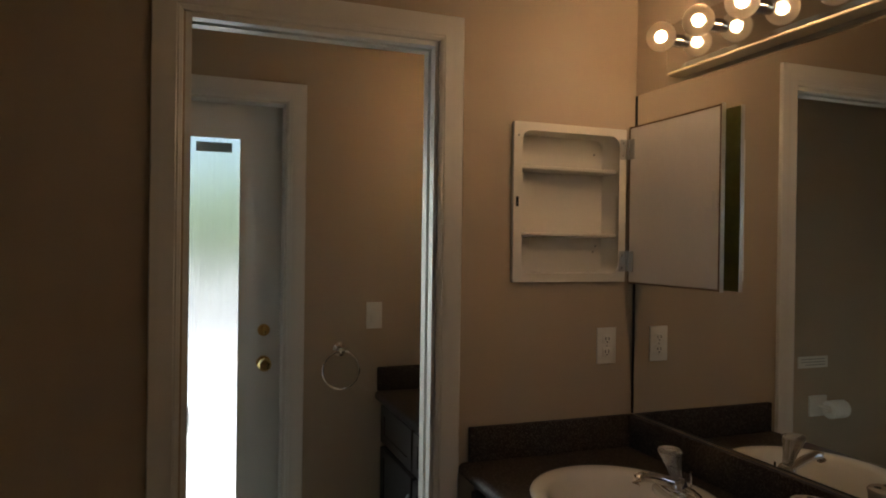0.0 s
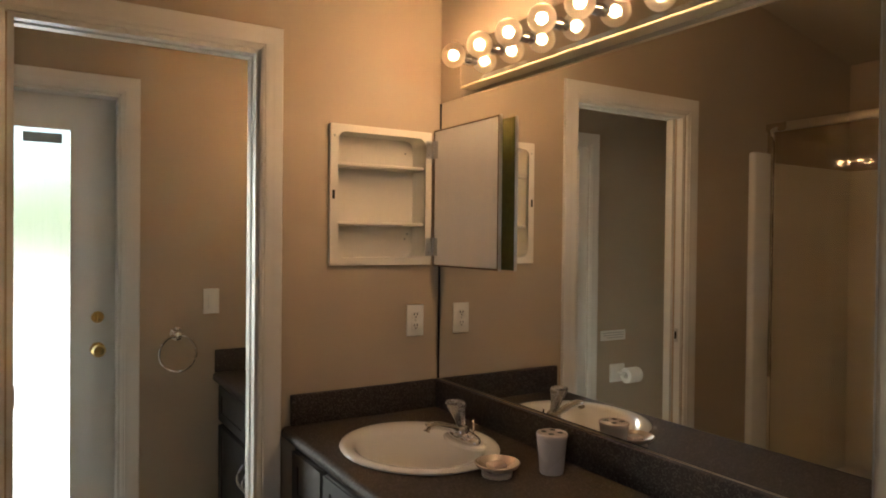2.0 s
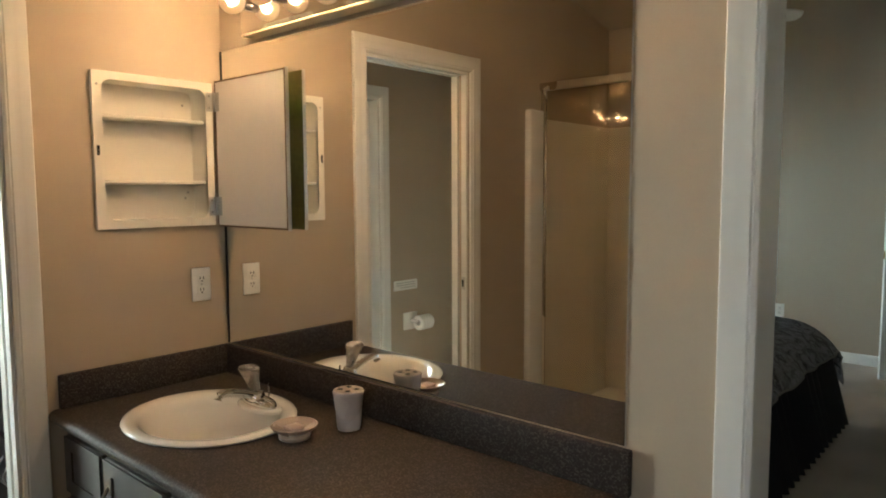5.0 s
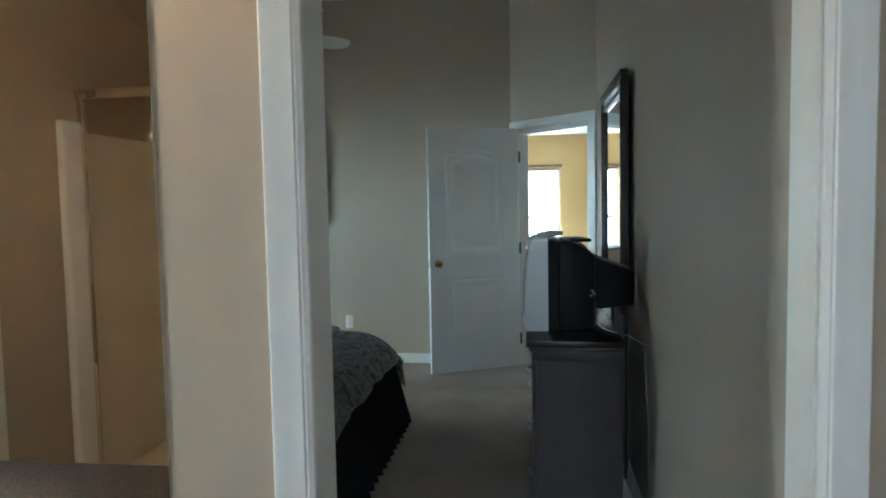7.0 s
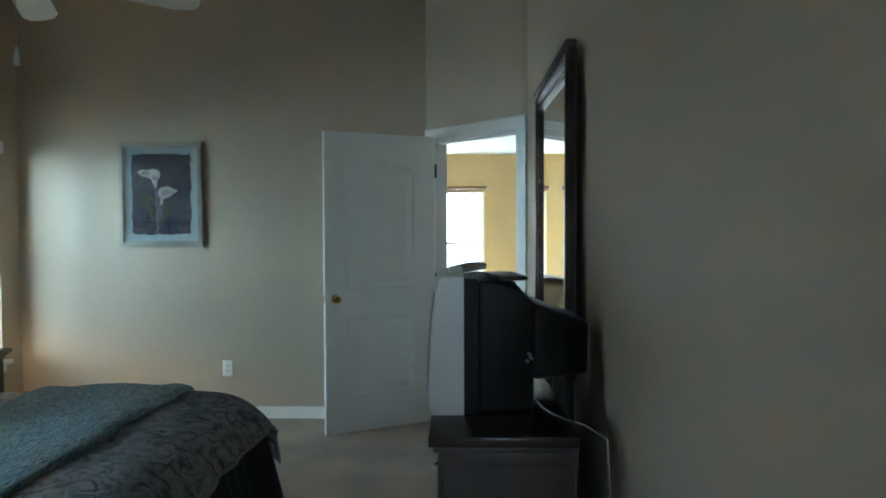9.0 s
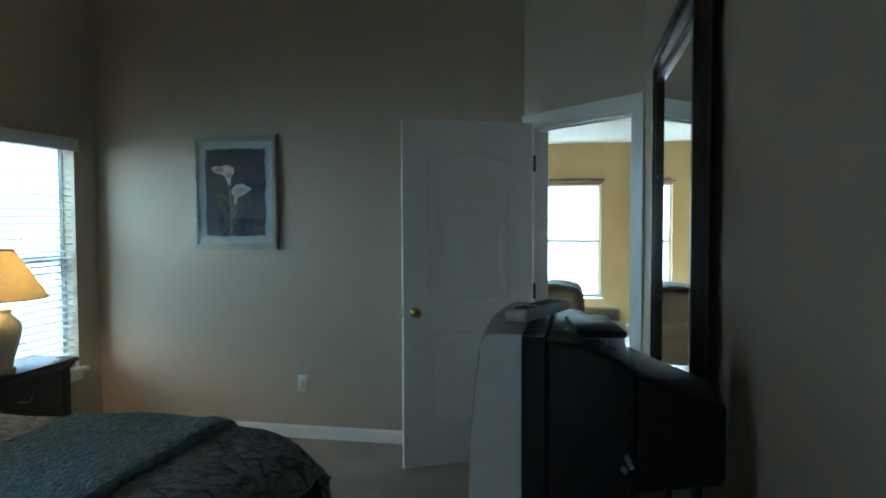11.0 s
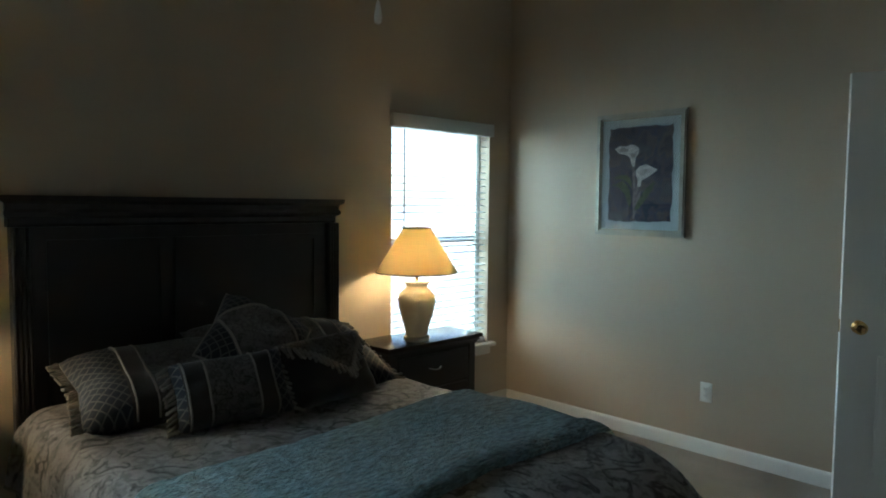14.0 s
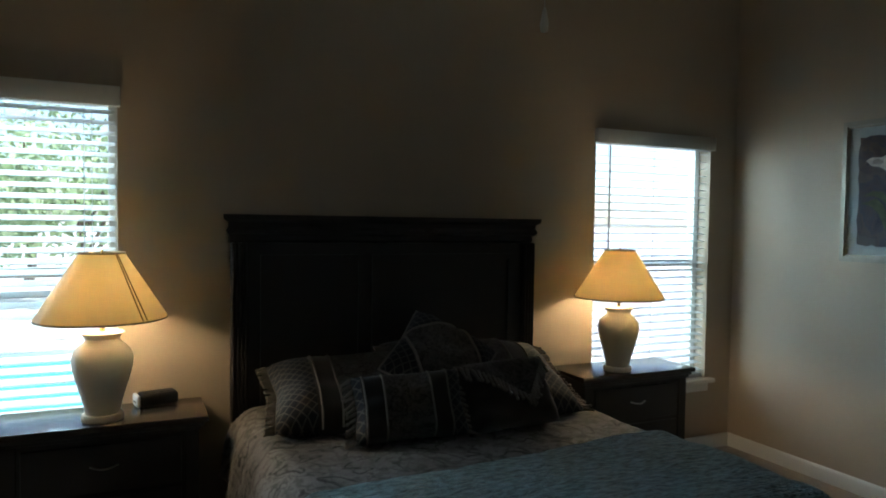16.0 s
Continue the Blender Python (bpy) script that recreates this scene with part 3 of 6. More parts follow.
# ---------------------------------------------------------------- windows and blinds
def window(name, x0, x1, z0, z1, y, tilt):
    w = thing(name, ((x0 + x1) / 2, y, z0), "white framed sash window", "window", kind="structure")
    bm = bmesh.new()
    yo = y + 0.09
    for a in ((x0, x0 + .04, z0, z1), (x1 - .04, x1, z0, z1), (x0 + .04, x1 - .04, z0, z0 + .045), (x0 + .04, x1 - .04, z1 - .045, z1)):
        box(bm, a[0], a[1], yo, yo + .06, a[2], a[3], 0.004, 1)
    part("window_frame", bm, TRIM, w)
    zm = (z0 + z1) / 2 - 0.02
    part("meeting_rail", bm_box(x0 + .04, x1 - .04, yo + .005, yo + .045, zm - .02, zm + .025, 0.004, 1), TRIM, w)
    for a, b, yy in ((z0 + .045, zm - .02, yo + .02), (zm + .025, z1 - .045, yo + .035)):
        g = part("pane", bm_box(x0 + .04, x1 - .04, yy, yy + .004, a, b), CLEAR, w)
        g.visible_shadow = False
    bm = bm_box(x0 - .045, x1 + .045, y - .05, y + .085, z0 - .028, z0, 0.006)
    part("window_sill", bm, TRIM, w)
    part("apron", bm_box(x0 - .02, x1 + .02, y - .016, y - .001, z0 - .085, z0 - .029, 0.004, 1), TRIM, w)

    b = thing("window_blind", ((x0 + x1) / 2, y, z0), "white horizontal slat blind hanging open in window", "blind", "window blinds")
    part("valance", bm_box(x0 - .012, x1 + .012, y - .035, y + .012, z1 - .055, z1 + .03, 0.005), SLAT, b)
    part("head_rail", bm_box(x0 + .01, x1 - .01, y + .016, y + .06, z1 - .045, z1 - .003), SLAT, b)
    me = None
    n = 31
    for i in range(n):
        z = z0 + 0.05 + (z1 - 0.075 - z0 - 0.05) * i / (n - 1)
        if me is None:
            bm = bm_box(-(x1 - x0) / 2 + .012, (x1 - x0) / 2 - .012, -.0245, .0245, -.0014, .0014)
            me = mesh_of("slat", bm, SLAT)
        s = new("slat", me)
        s.parent = b
        s.matrix_basis = pose(random.uniform(-.002, .002), 0.040, z - z0, tilt + random.uniform(-2, 2), 0, 0)
    part("bottom_rail", bm_box(x0 + .012, x1 - .012, y + .016, y + .064, z0 + .006, z0 + .026, 0.003, 1), SLAT, b)
    for k, xx in enumerate((x0 + .10, (x0 + x1) / 2, x1 - .10)):
        part("ladder_cord", rod(bmesh.new(), (xx, y + .012, z0 + .02), (xx, y + .012, z1 - .05), .0016, seg=6), SLAT, b)
    part("tilt_wand", rod(bmesh.new(), (x0 + .10, y - .006, z0 + .62), (x0 + .10, y - .006, z1 - .06), .005, seg=8), GREY, b, "thin tilt wand")
    part("pull_cord", rod(bmesh.new(), (x1 - .13, y - .004, z0 + .55), (x1 - .13, y - .004, z1 - .06), .002, seg=6), SLAT, b)


window("window_1", *WIN_R, WZ0, WZ1, N_Y, 8)
window("window_2", *WIN_L, WZ0, WZ1, N_Y, 26)


def living_window(y0, y1):
    w = thing("window_3", (9.85, (y0 + y1) / 2, .42), "white framed sash window", "window", kind="structure")
    bm = bmesh.new()
    for a in ((y0, y0 + .04, .42, 1.93), (y1 - .04, y1, .42, 1.93), (y0 + .04, y1 - .04, .42, .47), (y0 + .04, y1 - .04, 1.88, 1.93)):
        box(bm, 9.92, 9.98, *a)
    part("window_frame", bm, TRIM, w)
    part("meeting_rail", bm_box(9.925, 9.965, y0 + .04, y1 - .04, 1.14, 1.18), TRIM, w)
    g = part("pane", bm_box(9.945, 9.949, y0 + .04, y1 - .04, .47, 1.88), CLEAR, w)
    g.visible_shadow = False
    part("window_sill", bm_box(9.80, 9.92, y0 - .04, y1 + .04, .392, .42, .006), TRIM, w)
    b = thing("roller_shade", (9.85, (y0 + y1) / 2, 1.9), "rolled-up tan shade on a thin brown rail", "shade", "living room shades")
    part("roll", rod(bmesh.new(), (9.82, y0 - .03, 1.95), (9.82, y1 + .03, 1.95), .028), wood_shade, b)
    part("hem_bar", bm_box(9.815, 9.83, y0 + .01, y1 - .01, 1.90, 1.925), wood_shade, b)
    for yy in (y0 - .045, y1 + .031):
        part("bracket", bm_box(9.80, 9.849, yy, yy + .014, 1.92, 1.98, .003, 1), STEEL, b)


# this window is never in view; supposed from the daylight on the casing
def bath_window(y0, y1, z0, z1):
    w = thing("window_4", (-2.85, (y0 + y1) / 2, z0), "plain white framed bathroom window, unseen, added for its daylight", "window", kind="structure")
    bm = bmesh.new()
    for a in ((y0, y0 + .04, z0, z1), (y1 - .04, y1, z0, z1), (y0 + .04, y1 - .04, z0, z0 + .04), (y0 + .04, y1 - .04, z1 - .04, z1)):
        box(bm, -2.895, -2.84, *a, .004, 1)
    part("window_frame", bm, TRIM, w)
    g = part("pane", bm_box(-2.870, -2.866, y0 + .04, y1 - .04, z0 + .04, z1 - .04), CLEAR, w)
    g.visible_shadow = False
    part("window_sill", bm_box(-2.84, -2.775, y0 - .03, y1 + .03, z0 - .028, z0, .006), TRIM, w)


bath_window(-3.05, -2.15, 1.15, 2.0)
wood_shade = wood("brown_shade", (0.22, 0.13, 0.07), 0.5)
living_window(-2.60, -1.70)
living_window(-1.45, -0.55)


# ---------------------------------------------------------------- bathroom
def wall_plate(name, put, kind, label, cat, group=""):
    """An outlet or switch plate; put(u, w, z) with u across, w proud."""
    o = put(0, 0, 0)
    t = thing(name, o, label, cat, group)

    def pl(u0, u1, z0, z1, d0, d1, bev=0.0):
        bm = bm_box(u0, u1, d0, d1, z0, z1, bev, 2) if bev else bm_box(u0, u1, d0, d1, z0, z1)
        for v in bm.verts:
            v.co = put(v.co.x, v.co.y, v.co.z)
        bmesh.ops.recalc_face_normals(bm, faces=bm.faces)
        return bm
    part("plate", pl(-.035, .035, -.0575, .0575, 0, .006, .0025), PLASTIC, t)
    if kind == "outlet":
        for z in (-.02, .02):
            r = part("receptacle", pl(-.017, .017, z - .014, z + .014, .0062, .0085, .001), PLASTIC, t)
            for u in (-.006, .006):
                part("slot", pl(u - .0015, u + .0015, z - .002, z + .007, .0086, .0092), BLACK, r)
            part("ground_hole", pl(-.0025, .0025, z - .010, z - .006, .0086, .0092), BLACK, r)
    elif kind == "switch":
        part("rocker", pl(-.016, .016, -.033, .033, .0062, .010, .002), PLASTIC, t)
    part("screw", pl(-.003, .003, -.003, .003, .0062, .0075), STEEL, t)
    return t


wall_plate("outlet", lambda u, w, z: Vector((-.100 + u, -w, 1.083 + z)), "outlet", "white duplex outlet on tan bathroom wall", "outlet", "wall outlets")
wall_plate("light_switch", lambda u, w, z: Vector((-.591 + u, 1.04 - w, 1.087 + z)), "switch", "white rocker switch on tan wall", "light switch")
wall_plate("outlet", lambda u, w, z: Vector((E_X - w, -.51 + u, .37 + z)), "outlet", "white duplex outlet low on bedroom wall", "outlet", "wall outlets")

# wall mirror over the vanity
t = thing("vanity_mirror", (0, -.78, .86), "frameless wall mirror resting on dark backsplash", "mirror")
part("glass", bm_box(0.0, 0.0026, -1.545, -0.011, .862, 1.885), MIRROR, t)
# black strip stands in for the shade in the gap beside the glass
part("gap_shade_strip", bm_box(-.0012, .0026, -.0108, -.0005, .862, 1.885), BLACK, t, "black strip drawn for the shaded gap in the corner")
part("edge_channel", bm_box(-.0006, .0026, -1.5475, -1.5452, .862, 1.885), STEEL, t)

# vanity light bars
def light_bar(y1, n, label):
    y0 = y1 - .1515 * n - .023
    t = thing("vanity_light", (0, (y0 + y1) / 2, 1.9), label, "light fixture", "vanity lights")
    bm = bmesh.new()
    sweep(bm, [(1.905, 0), (1.905, .045), (1.918, .052), (2.03, .052), (2.045, .045), (2.045, 0)], (0.0025, y0, 0), (0.0025, y1, 0), (-1, 0, 0), (0, 0, 1))
    part("bar", bm, CHROME, t, smooth=25)
    part("lower_lip", bm_box(-.050, .0024, y0, y1, 1.897, 1.9045, .002, 1), LIP_GLINT, t, "lower lip, cream painted for the bulbs' reflection")
    for i in range(n):
        y = y1 - .053 - i * .1515
        s = part("socket", rod(bmesh.new(), (-.047, y, 1.985), (-.078, y, 1.985), .019, .016), CHROME, t, "chrome bulb socket")
        bl = part("globe_bulb", ball(bmesh.new(), (-.112, y, 1.990), .041), BULBGLASS, t, "clear globe bulb")
        bl.visible_shadow = False
        part("bulb_neck", rod(bmesh.new(), (-.0785, y, 1.988), (-.096, y, 1.990), .005, .003, 8), STEEL, bl)
        part("filament", ball(bmesh.new(), (-.112, y, 1.990), .014, u=14, v=10), BULB, bl, "glowing filament")


# the cream paints in the bulbs' reflection on the bar's chrome edge
LIP_GLINT = mat("painted_bulb_glint", (0.75, 0.62, 0.42), 0.35, vary=.03)
light_bar(-.215, 8, "chrome vanity light bar with clear globe bulbs")
light_bar(.85, 4, "chrome light bar over the toilet room vanity")

# medicine cabinet
t = thing("medicine_cabinet", (-.24, 0, 1.287), "white recessed medicine cabinet standing open and empty", "cabinet")
bm = bmesh.new()


def rrect(x0, x1, z0, z1, r, n=5):
    out = []
    for cx, cz, a in ((x1 - r, z1 - r, 0), (x0 + r, z1 - r, 90), (x0 + r, z0 + r, 180), (x1 - r, z0 + r, 270)):
        out += [(cx + r * math.cos(radians(a + 90 * k / n)), cz + r * math.sin(radians(a + 90 * k / n))) for k in range(n + 1)]
    return out


putn = lambda u, v, d: Vector((u, -d, v))
ringplate(bm, rrect(-.44, -.042, 1.287, 1.772, .004), rrect(-.412, -.068, 1.313, 1.747, .03), 0.001, .014, putn)
part("face_frame", bm, CABW, t, smooth=25)
bm = bmesh.new()
o = rrect(-.412, -.068, 1.313, 1.747, .03)
fr = [bm.verts.new(putn(u, v, .013)) for u, v in o]
bk = [bm.verts.new(putn(u, v, -.085)) for u, v in o]
for i in range(len(o)):
    j = (i + 1) % len(o)
    bm.faces.new((fr[i], fr[j], bk[j], bk[i]))
bm.faces.new(bk)
bmesh.ops.recalc_face_normals(bm, faces=bm.faces)
part("shell", bm, CABW, t, smooth=30)
for z in (1.433, 1.637):
    part("shelf", bm_box(-.411, -.069, -.004, .0845, z - .006, z + .006, .003, 1), CABW, t)
part("catch", bm_box(-.432, -.424, -.0165, -.0142, 1.515, 1.545), BLACK, t)
for x, z in ((-.10, 1.70), (-.10, 1.38), (-.09, 1.40), (-.425, 1.73)):
    part("peg_hole", rod(bmesh.new(), (x, .0838, z), (x, .0842, z), .004, seg=8) if x > -.3 else rod(bmesh.new(), (x, -.0141, z), (x, -.0146, z), .004, seg=8), GREY, t)
leaf = part("door", bm_box(-.036, -.031, -.425, -.022, 1.283, 1.778, .001, 1), BACKING, t, "grey-white back of mirrored door")
# no true mirror: its reflections are painted as an even olive
part("mirror_face", bm_box(-.0305, -.027, -.427, -.020, 1.281, 1.780, .001, 1), OLIVE_REFLECTION, leaf, "mirror face of the open door, olive painted for repeated reflections")
RIM = mat("brown_panel_edge", (0.16, 0.10, 0.06), 0.6, vary=.2, big=20)
bm = bmesh.new()
ringplate(bm, [(-.4255, 1.2825), (-.0215, 1.2825), (-.0215, 1.7785), (-.4255, 1.7785)], [(-.4205, 1.2875), (-.0265, 1.2875), (-.0265, 1.7735), (-.4205, 1.7735)], -.0362, -.0374, lambda u, v, d: Vector((d, u, v)))
part("edge_binding", bm, RIM, leaf, "thin brown edge binding", smooth=0)
part("edge_strip", bm_box(-.0375, -.026, -.4295, -.4272, 1.280, 1.781), STEEL, leaf, "steel edge strip")
part("pull", bm_box(-.0400, -.0365, -.412, -.398, 1.50, 1.552, .001, 1), PLASTIC, leaf)
for z in (1.352, 1.708):
    h = part("hinge", bm_box(-.066, -.043, -.0172, -.0143, z - .032, z + .032, .001, 1), STEEL, t, "steel hinge")
    part("knuckle", rod(bmesh.new(), (-.0395, -.019, z - .032), (-.0395, -.019, z + .032), .0034, seg=10), STEEL, h)
    part("door_plate", bm_box(-.0388, -.0366, -.050, -.0225, z - .032, z + .032, .0008, 1), STEEL, h)
    for dz in (-.02, .02):
        part("screw", rod(bmesh.new(), (-.057, -.0173, z + dz), (-.057, -.0186, z + dz), .0038, seg=8), CHROME, h)


# vanity: cabinet, worktop, splash, basin, tap
def vanity(name, y0, y1, xf, ztop, doors, label):
    t = thing(name, ((xf) / 2, (y0 + y1) / 2, 0), label, "cabinet", "bathroom vanities")
    part("body", bm_box(xf + .05, -.004, y0 + .003, y1 - .003, .09, ztop - .16), CAB, t)
    part("face_frame", bm_box(xf + .03, xf + .0495, y0 + .003, y1 - .003, .09, ztop - .004), CAB, t)
    part("toe_kick", bm_box(xf + .10, -.01, y0 + .003, y1 - .003, 0, .089), CAB, t)
    for a, b, z0, z1, hk in doors:
        d = part("drawer_front" if hk == "none" else "door", bm_box(xf + .010, xf + .0295, a, b, z0, z1, .004, 1), CAB, t)
        bm = bmesh.new()
        pu = lambda u, v, dd: Vector((xf + .010 - dd, u, v))
        ringplate(bm, [(a + .002, z0 + .002), (b - .002, z0 + .002), (b - .002, z1 - .002), (a + .002, z1 - .002)],
                  [(a + .05, z0 + .04), (b - .05, z0 + .04), (b - .05, z1 - .04), (a + .05, z1 - .04)], 0.0, .005, pu)
        part("raised_rim", bm, CAB, d, smooth=0)
        if hk != "none":
            y = b - .03 if hk == "r" else a + .03
            pts = [(xf + .010 - .028 * math.sin(math.pi * k / 8), y, z1 - .18 + .11 * k / 8) for k in range(9)]
            part("handle", tube(bmesh.new(), pts, .005, 8), STEEL, d, "curved steel handle")
    return t


CF, CZ = -.585, .757
vanity("vanity_cabinet", -1.545, -.01, CF, CZ - .038,
       [(-.30, -.05, .52, .69, "none"), (-.30, -.05, .12, .50, "l"), (-.66, -.32, .12, .69, "r"), (-1.02, -.68, .12, .69, "l"), (-1.50, -1.06, .12, .69, "r")],
       "dark brown bathroom vanity cabinet with drawers and doors")
t = thing("worktop", (-.30, -.78, CZ), "brown-black speckled laminate vanity top", "countertop")
bm = bmesh.new()
cx, cy, ra, rb, N = -.315, -.42, .205, .245, 40
CX0, CX1, CY0, CY1 = CF, -.004, -.80, -.004
angles = sorted([2 * math.pi * k / N for k in range(N)] + [math.atan2(b - cy, a - cx) % (2 * math.pi) for a in (CX0, CX1) for b in (CY0, CY1)])
inner = [(cx + ra * math.cos(a), cy + rb * math.sin(a)) for a in angles]
outer = []
for a in angles:
    ux, uy = math.cos(a), math.sin(a)
    reach = min(((CX1 if ux > 0 else CX0) - cx) / ux if abs(ux) > 1e-9 else 9e9, ((CY1 if uy > 0 else CY0) - cy) / uy if abs(uy) > 1e-9 else 9e9)
    outer.append((cx + ux * reach, cy + uy * reach))
ringplate(bm, outer, inner, CZ - .038, CZ, lambda u, v, d: Vector((u, v, d)))
box(bm, CF, -.004, -1.555, -.80, CZ - .038, CZ)
part("top", bm, LAMINATE, t, smooth=20)
part("front_edge", rod(bmesh.new(), (CF, -1.555, CZ - .019), (CF, -.006, CZ - .019), .0188, seg=14), LAMINATE, t)
part("backsplash", bm_box(-.022, -.001, -1.565, -.022, CZ + .001, .860, .004), LAMINATE, t)
part("side_splash", bm_box(-.572, -.001, -.021, -.001, CZ + .001, .860, .004), LAMINATE, t)

FAX, FAY = -.172, -.45
t = thing("sink", (cx, cy, CZ), "white oval drop-in enamel sink", "sink")
bm = bmesh.new()
lathe(bm, [(.99, .002), (1.0, .007), (.985, .012), (.94, .014), (.86, .011), (.80, .003), (.76, -.02), (.66, -.08), (.45, -.125), (.12, -.135), (.10, -.14)], 48, .232, .262, (cx, cy, CZ))
part("bowl", bm, ENAMEL, t, smooth=60)
part("deck", lathe(bmesh.new(), [(0, .001), (1, .001), (1.0, .008), (.95, .0115), (0, .0118)], 32, .044, .098, (FAX, FAY, CZ)), ENAMEL, t)
part("drain", lathe(bmesh.new(), [(0, -.130), (.024, -.130), (.026, -.133), (.026, -.139)], 20, at=(cx, cy, CZ)), CHROME, t, "chrome drain")
t = thing("faucet", (FAX, FAY, CZ + .012), "chrome single-handle faucet with clear acrylic knob", "faucet")
z = CZ + .012


def lean(bm):
    """Tips the knob a little towards the bowl."""
    for v in bm.verts:
        v.co.x -= .012 + .30 * (v.co.z - z - .042)
    return bm


part("base_plate", lathe(bmesh.new(), [(0, 0), (1, 0), (1, .008), (.93, .015), (.7, .021), (.35, .026), (0, .027)], 32, .030, .078, (FAX, FAY, z)), CHROME, t, smooth=60)
part("body", lathe(bmesh.new(), [(.026, .016), (.025, .028), (.021, .038), (.016, .044), (0, .045)], 28, at=(FAX - .010, FAY, z)), CHROME, t, smooth=60)
part("spout", tube(bmesh.new(), [(FAX + .004, FAY, z + .024), (FAX - .03, FAY, z + .034), (FAX - .06, FAY, z + .045), (FAX - .09, FAY, z + .054), (FAX - .115, FAY, z + .058), (FAX - .130, FAY, z + .055), (FAX - .136, FAY, z + .042)], .0125, 14), CHROME, t, smooth=60)
part("knob", lean(lathe(bmesh.new(), [(0, .042), (.013, .042), (.015, .052), (.018, .068), (.023, .088), (.029, .106), (.031, .114), (.027, .121), (.010, .123), (0, .121)], 14, at=(FAX, FAY, z))), ACRYL, t, "clear acrylic knob", smooth=20)
part("pop_up_rod", rod(bmesh.new(), (FAX + .033, FAY, z + .015), (FAX + .033, FAY, z + .055), .003, seg=8), CHROME, t)

t = thing("toothbrush_cup", (-.115, -.79, CZ), "pinkish ceramic toothbrush holder with holes in lid", "toothbrush holder")
part("cup", lathe(bmesh.new(), [(0, 0), (.030, 0), (.033, .01), (.036, .05), (.041, .095), (.043, .104), (.041, .108), (0, .109)], 28, at=(-.115, -.79, CZ)), CERGREY, t)
for k in range(4):
    a = math.pi / 4 + k * math.pi / 2
    part("hole", rod(bmesh.new(), (-.115 + .022 * math.cos(a), -.79 + .022 * math.sin(a), CZ + .1092), (-.115 + .022 * math.cos(a), -.79 + .022 * math.sin(a), CZ + .1100), .0075, seg=12), BLACK, t, "dark round hole")
TAUPE = mat("taupe_ceramic", (0.40, 0.32, 0.27), 0.28, vary=0.08, big=12, bump=0.02, coat=0.3)
SOAP = mat("pinkish_soap", (0.52, 0.42, 0.36), 0.35, vary=0.15, big=30)
t = thing("soap_dish", (-.255, -.735, CZ), "pinkish ceramic soap dish with wrapped soap", "soap dish")
part("foot", lathe(bmesh.new(), [(0, 0), (.040, 0), (.042, .008), (.034, .014)], 28, at=(-.255, -.735, CZ)), TAUPE, t)
part("dish", lathe(bmesh.new(), [(0, .012), (.034, .014), (.056, .026), (.062, .035), (.059, .037), (.05, .029), (.03, .021), (0, .019)], 32, at=(-.255, -.735, CZ)), TAUPE, t)
part("soap", bm_box(-.280, -.235, -.755, -.715, CZ + .0205, CZ + .034, .006), SOAP, t, "small wrapped soap")

# shower, seen in the mirror
t = thing("shower_enclosure", (-2.05, -.45, 0), "framed glass shower with cream surround", "shower")
part("surround_edge", bm_box(-1.985, -1.845, -.045, -.002, .02, 1.845, .014, 3), ENAMEL, t, "white rounded surround edge")
part("surround_back", bm_box(-2.795, -2.77, -1.30, -.002, .05, 1.80, .008), CABW, t)
part("surround_side", bm_box(-2.769, -2.03, -.03, -.003, .05, 1.80, .008), CABW, t)
part("surround_far_side", bm_box(-2.769, -2.03, -1.30, -1.27, .05, 1.80, .008), CABW, t)
part("tray", bm_box(-2.769, -1.97, -1.265, -.046, .0, .10, .02, 3), CABW, t)
part("soap_ledge", bm_box(-2.769, -2.70, -.75, -.35, 1.10, 1.125, .008), CABW, t)
for y0, y1 in ((-.035, -.005), (-.66, -.635), (-1.295, -1.265)):
    part("post", bm_box(-2.015, -1.985, y0 - .011, y1 - .011, .101, 1.955, .004, 1), NICKEL, t, "chrome post")
part("top_rail", bm_box(-2.022, -1.978, -1.306, -.010, 1.956, 1.998, .006, 2), NICKEL, t, "chrome top rail")
part("bottom_rail", bm_box(-2.018, -1.982, -1.306, -.046, .101, .13, .004, 1), NICKEL, t)
for y0, y1 in ((-.645, -.047), (-1.275, -.672)):
    g = part("glass_panel", bm_box(-2.003, -1.997, y0, y1, .13, 1.955), SHOWERG, t, "tinted clear glass")
    g.visible_shadow = False
wall("wall_shower_end", "y", -1.42, -1.308, -2.8, -1.98, 0, H, PAINT)

# toilet room
t = thing("exterior_door", (-1.35, 1.10, 0), "white exterior door with tall textured glass pane", "door")
ex0, ex1 = -1.722, -.983
part("leaf", (lambda bm: ringplate(bm, [(ex0, .02), (ex1, .02), (ex1, 1.972), (ex0, 1.972)], [(-1.555, .25), (-1.15, .25), (-1.15, 1.83), (-1.555, 1.83)], 1.075, 1.115, lambda u, v, d: Vector((u, d, v))))(bmesh.new()), DOORW, t, smooth=0)
bm = bmesh.new()
ringplate(bm, [(-1.575, .23), (-1.13, .23), (-1.13, 1.85), (-1.575, 1.85)], [(-1.545, .26), (-1.16, .26), (-1.16, 1.82), (-1.545, 1.82)], 1.0745, 1.064, lambda u, v, d: Vector((u, d, v)))
part("glass_bead", bm, DOORW, t, smooth=0)
g = part("glass_pane", bm_box(-1.5545, -1.1505, 1.092, 1.098, .2505, 1.8295), RAIN, t, "textured glass pane")
g.visible_shadow = False
part("sticker", bm_box(-1.33, -1.19, 1.0875, 1.0885, 1.765, 1.805), mat("grey_sticker", (0.30, 0.33, 0.35), 0.6), g, "small grey sticker")
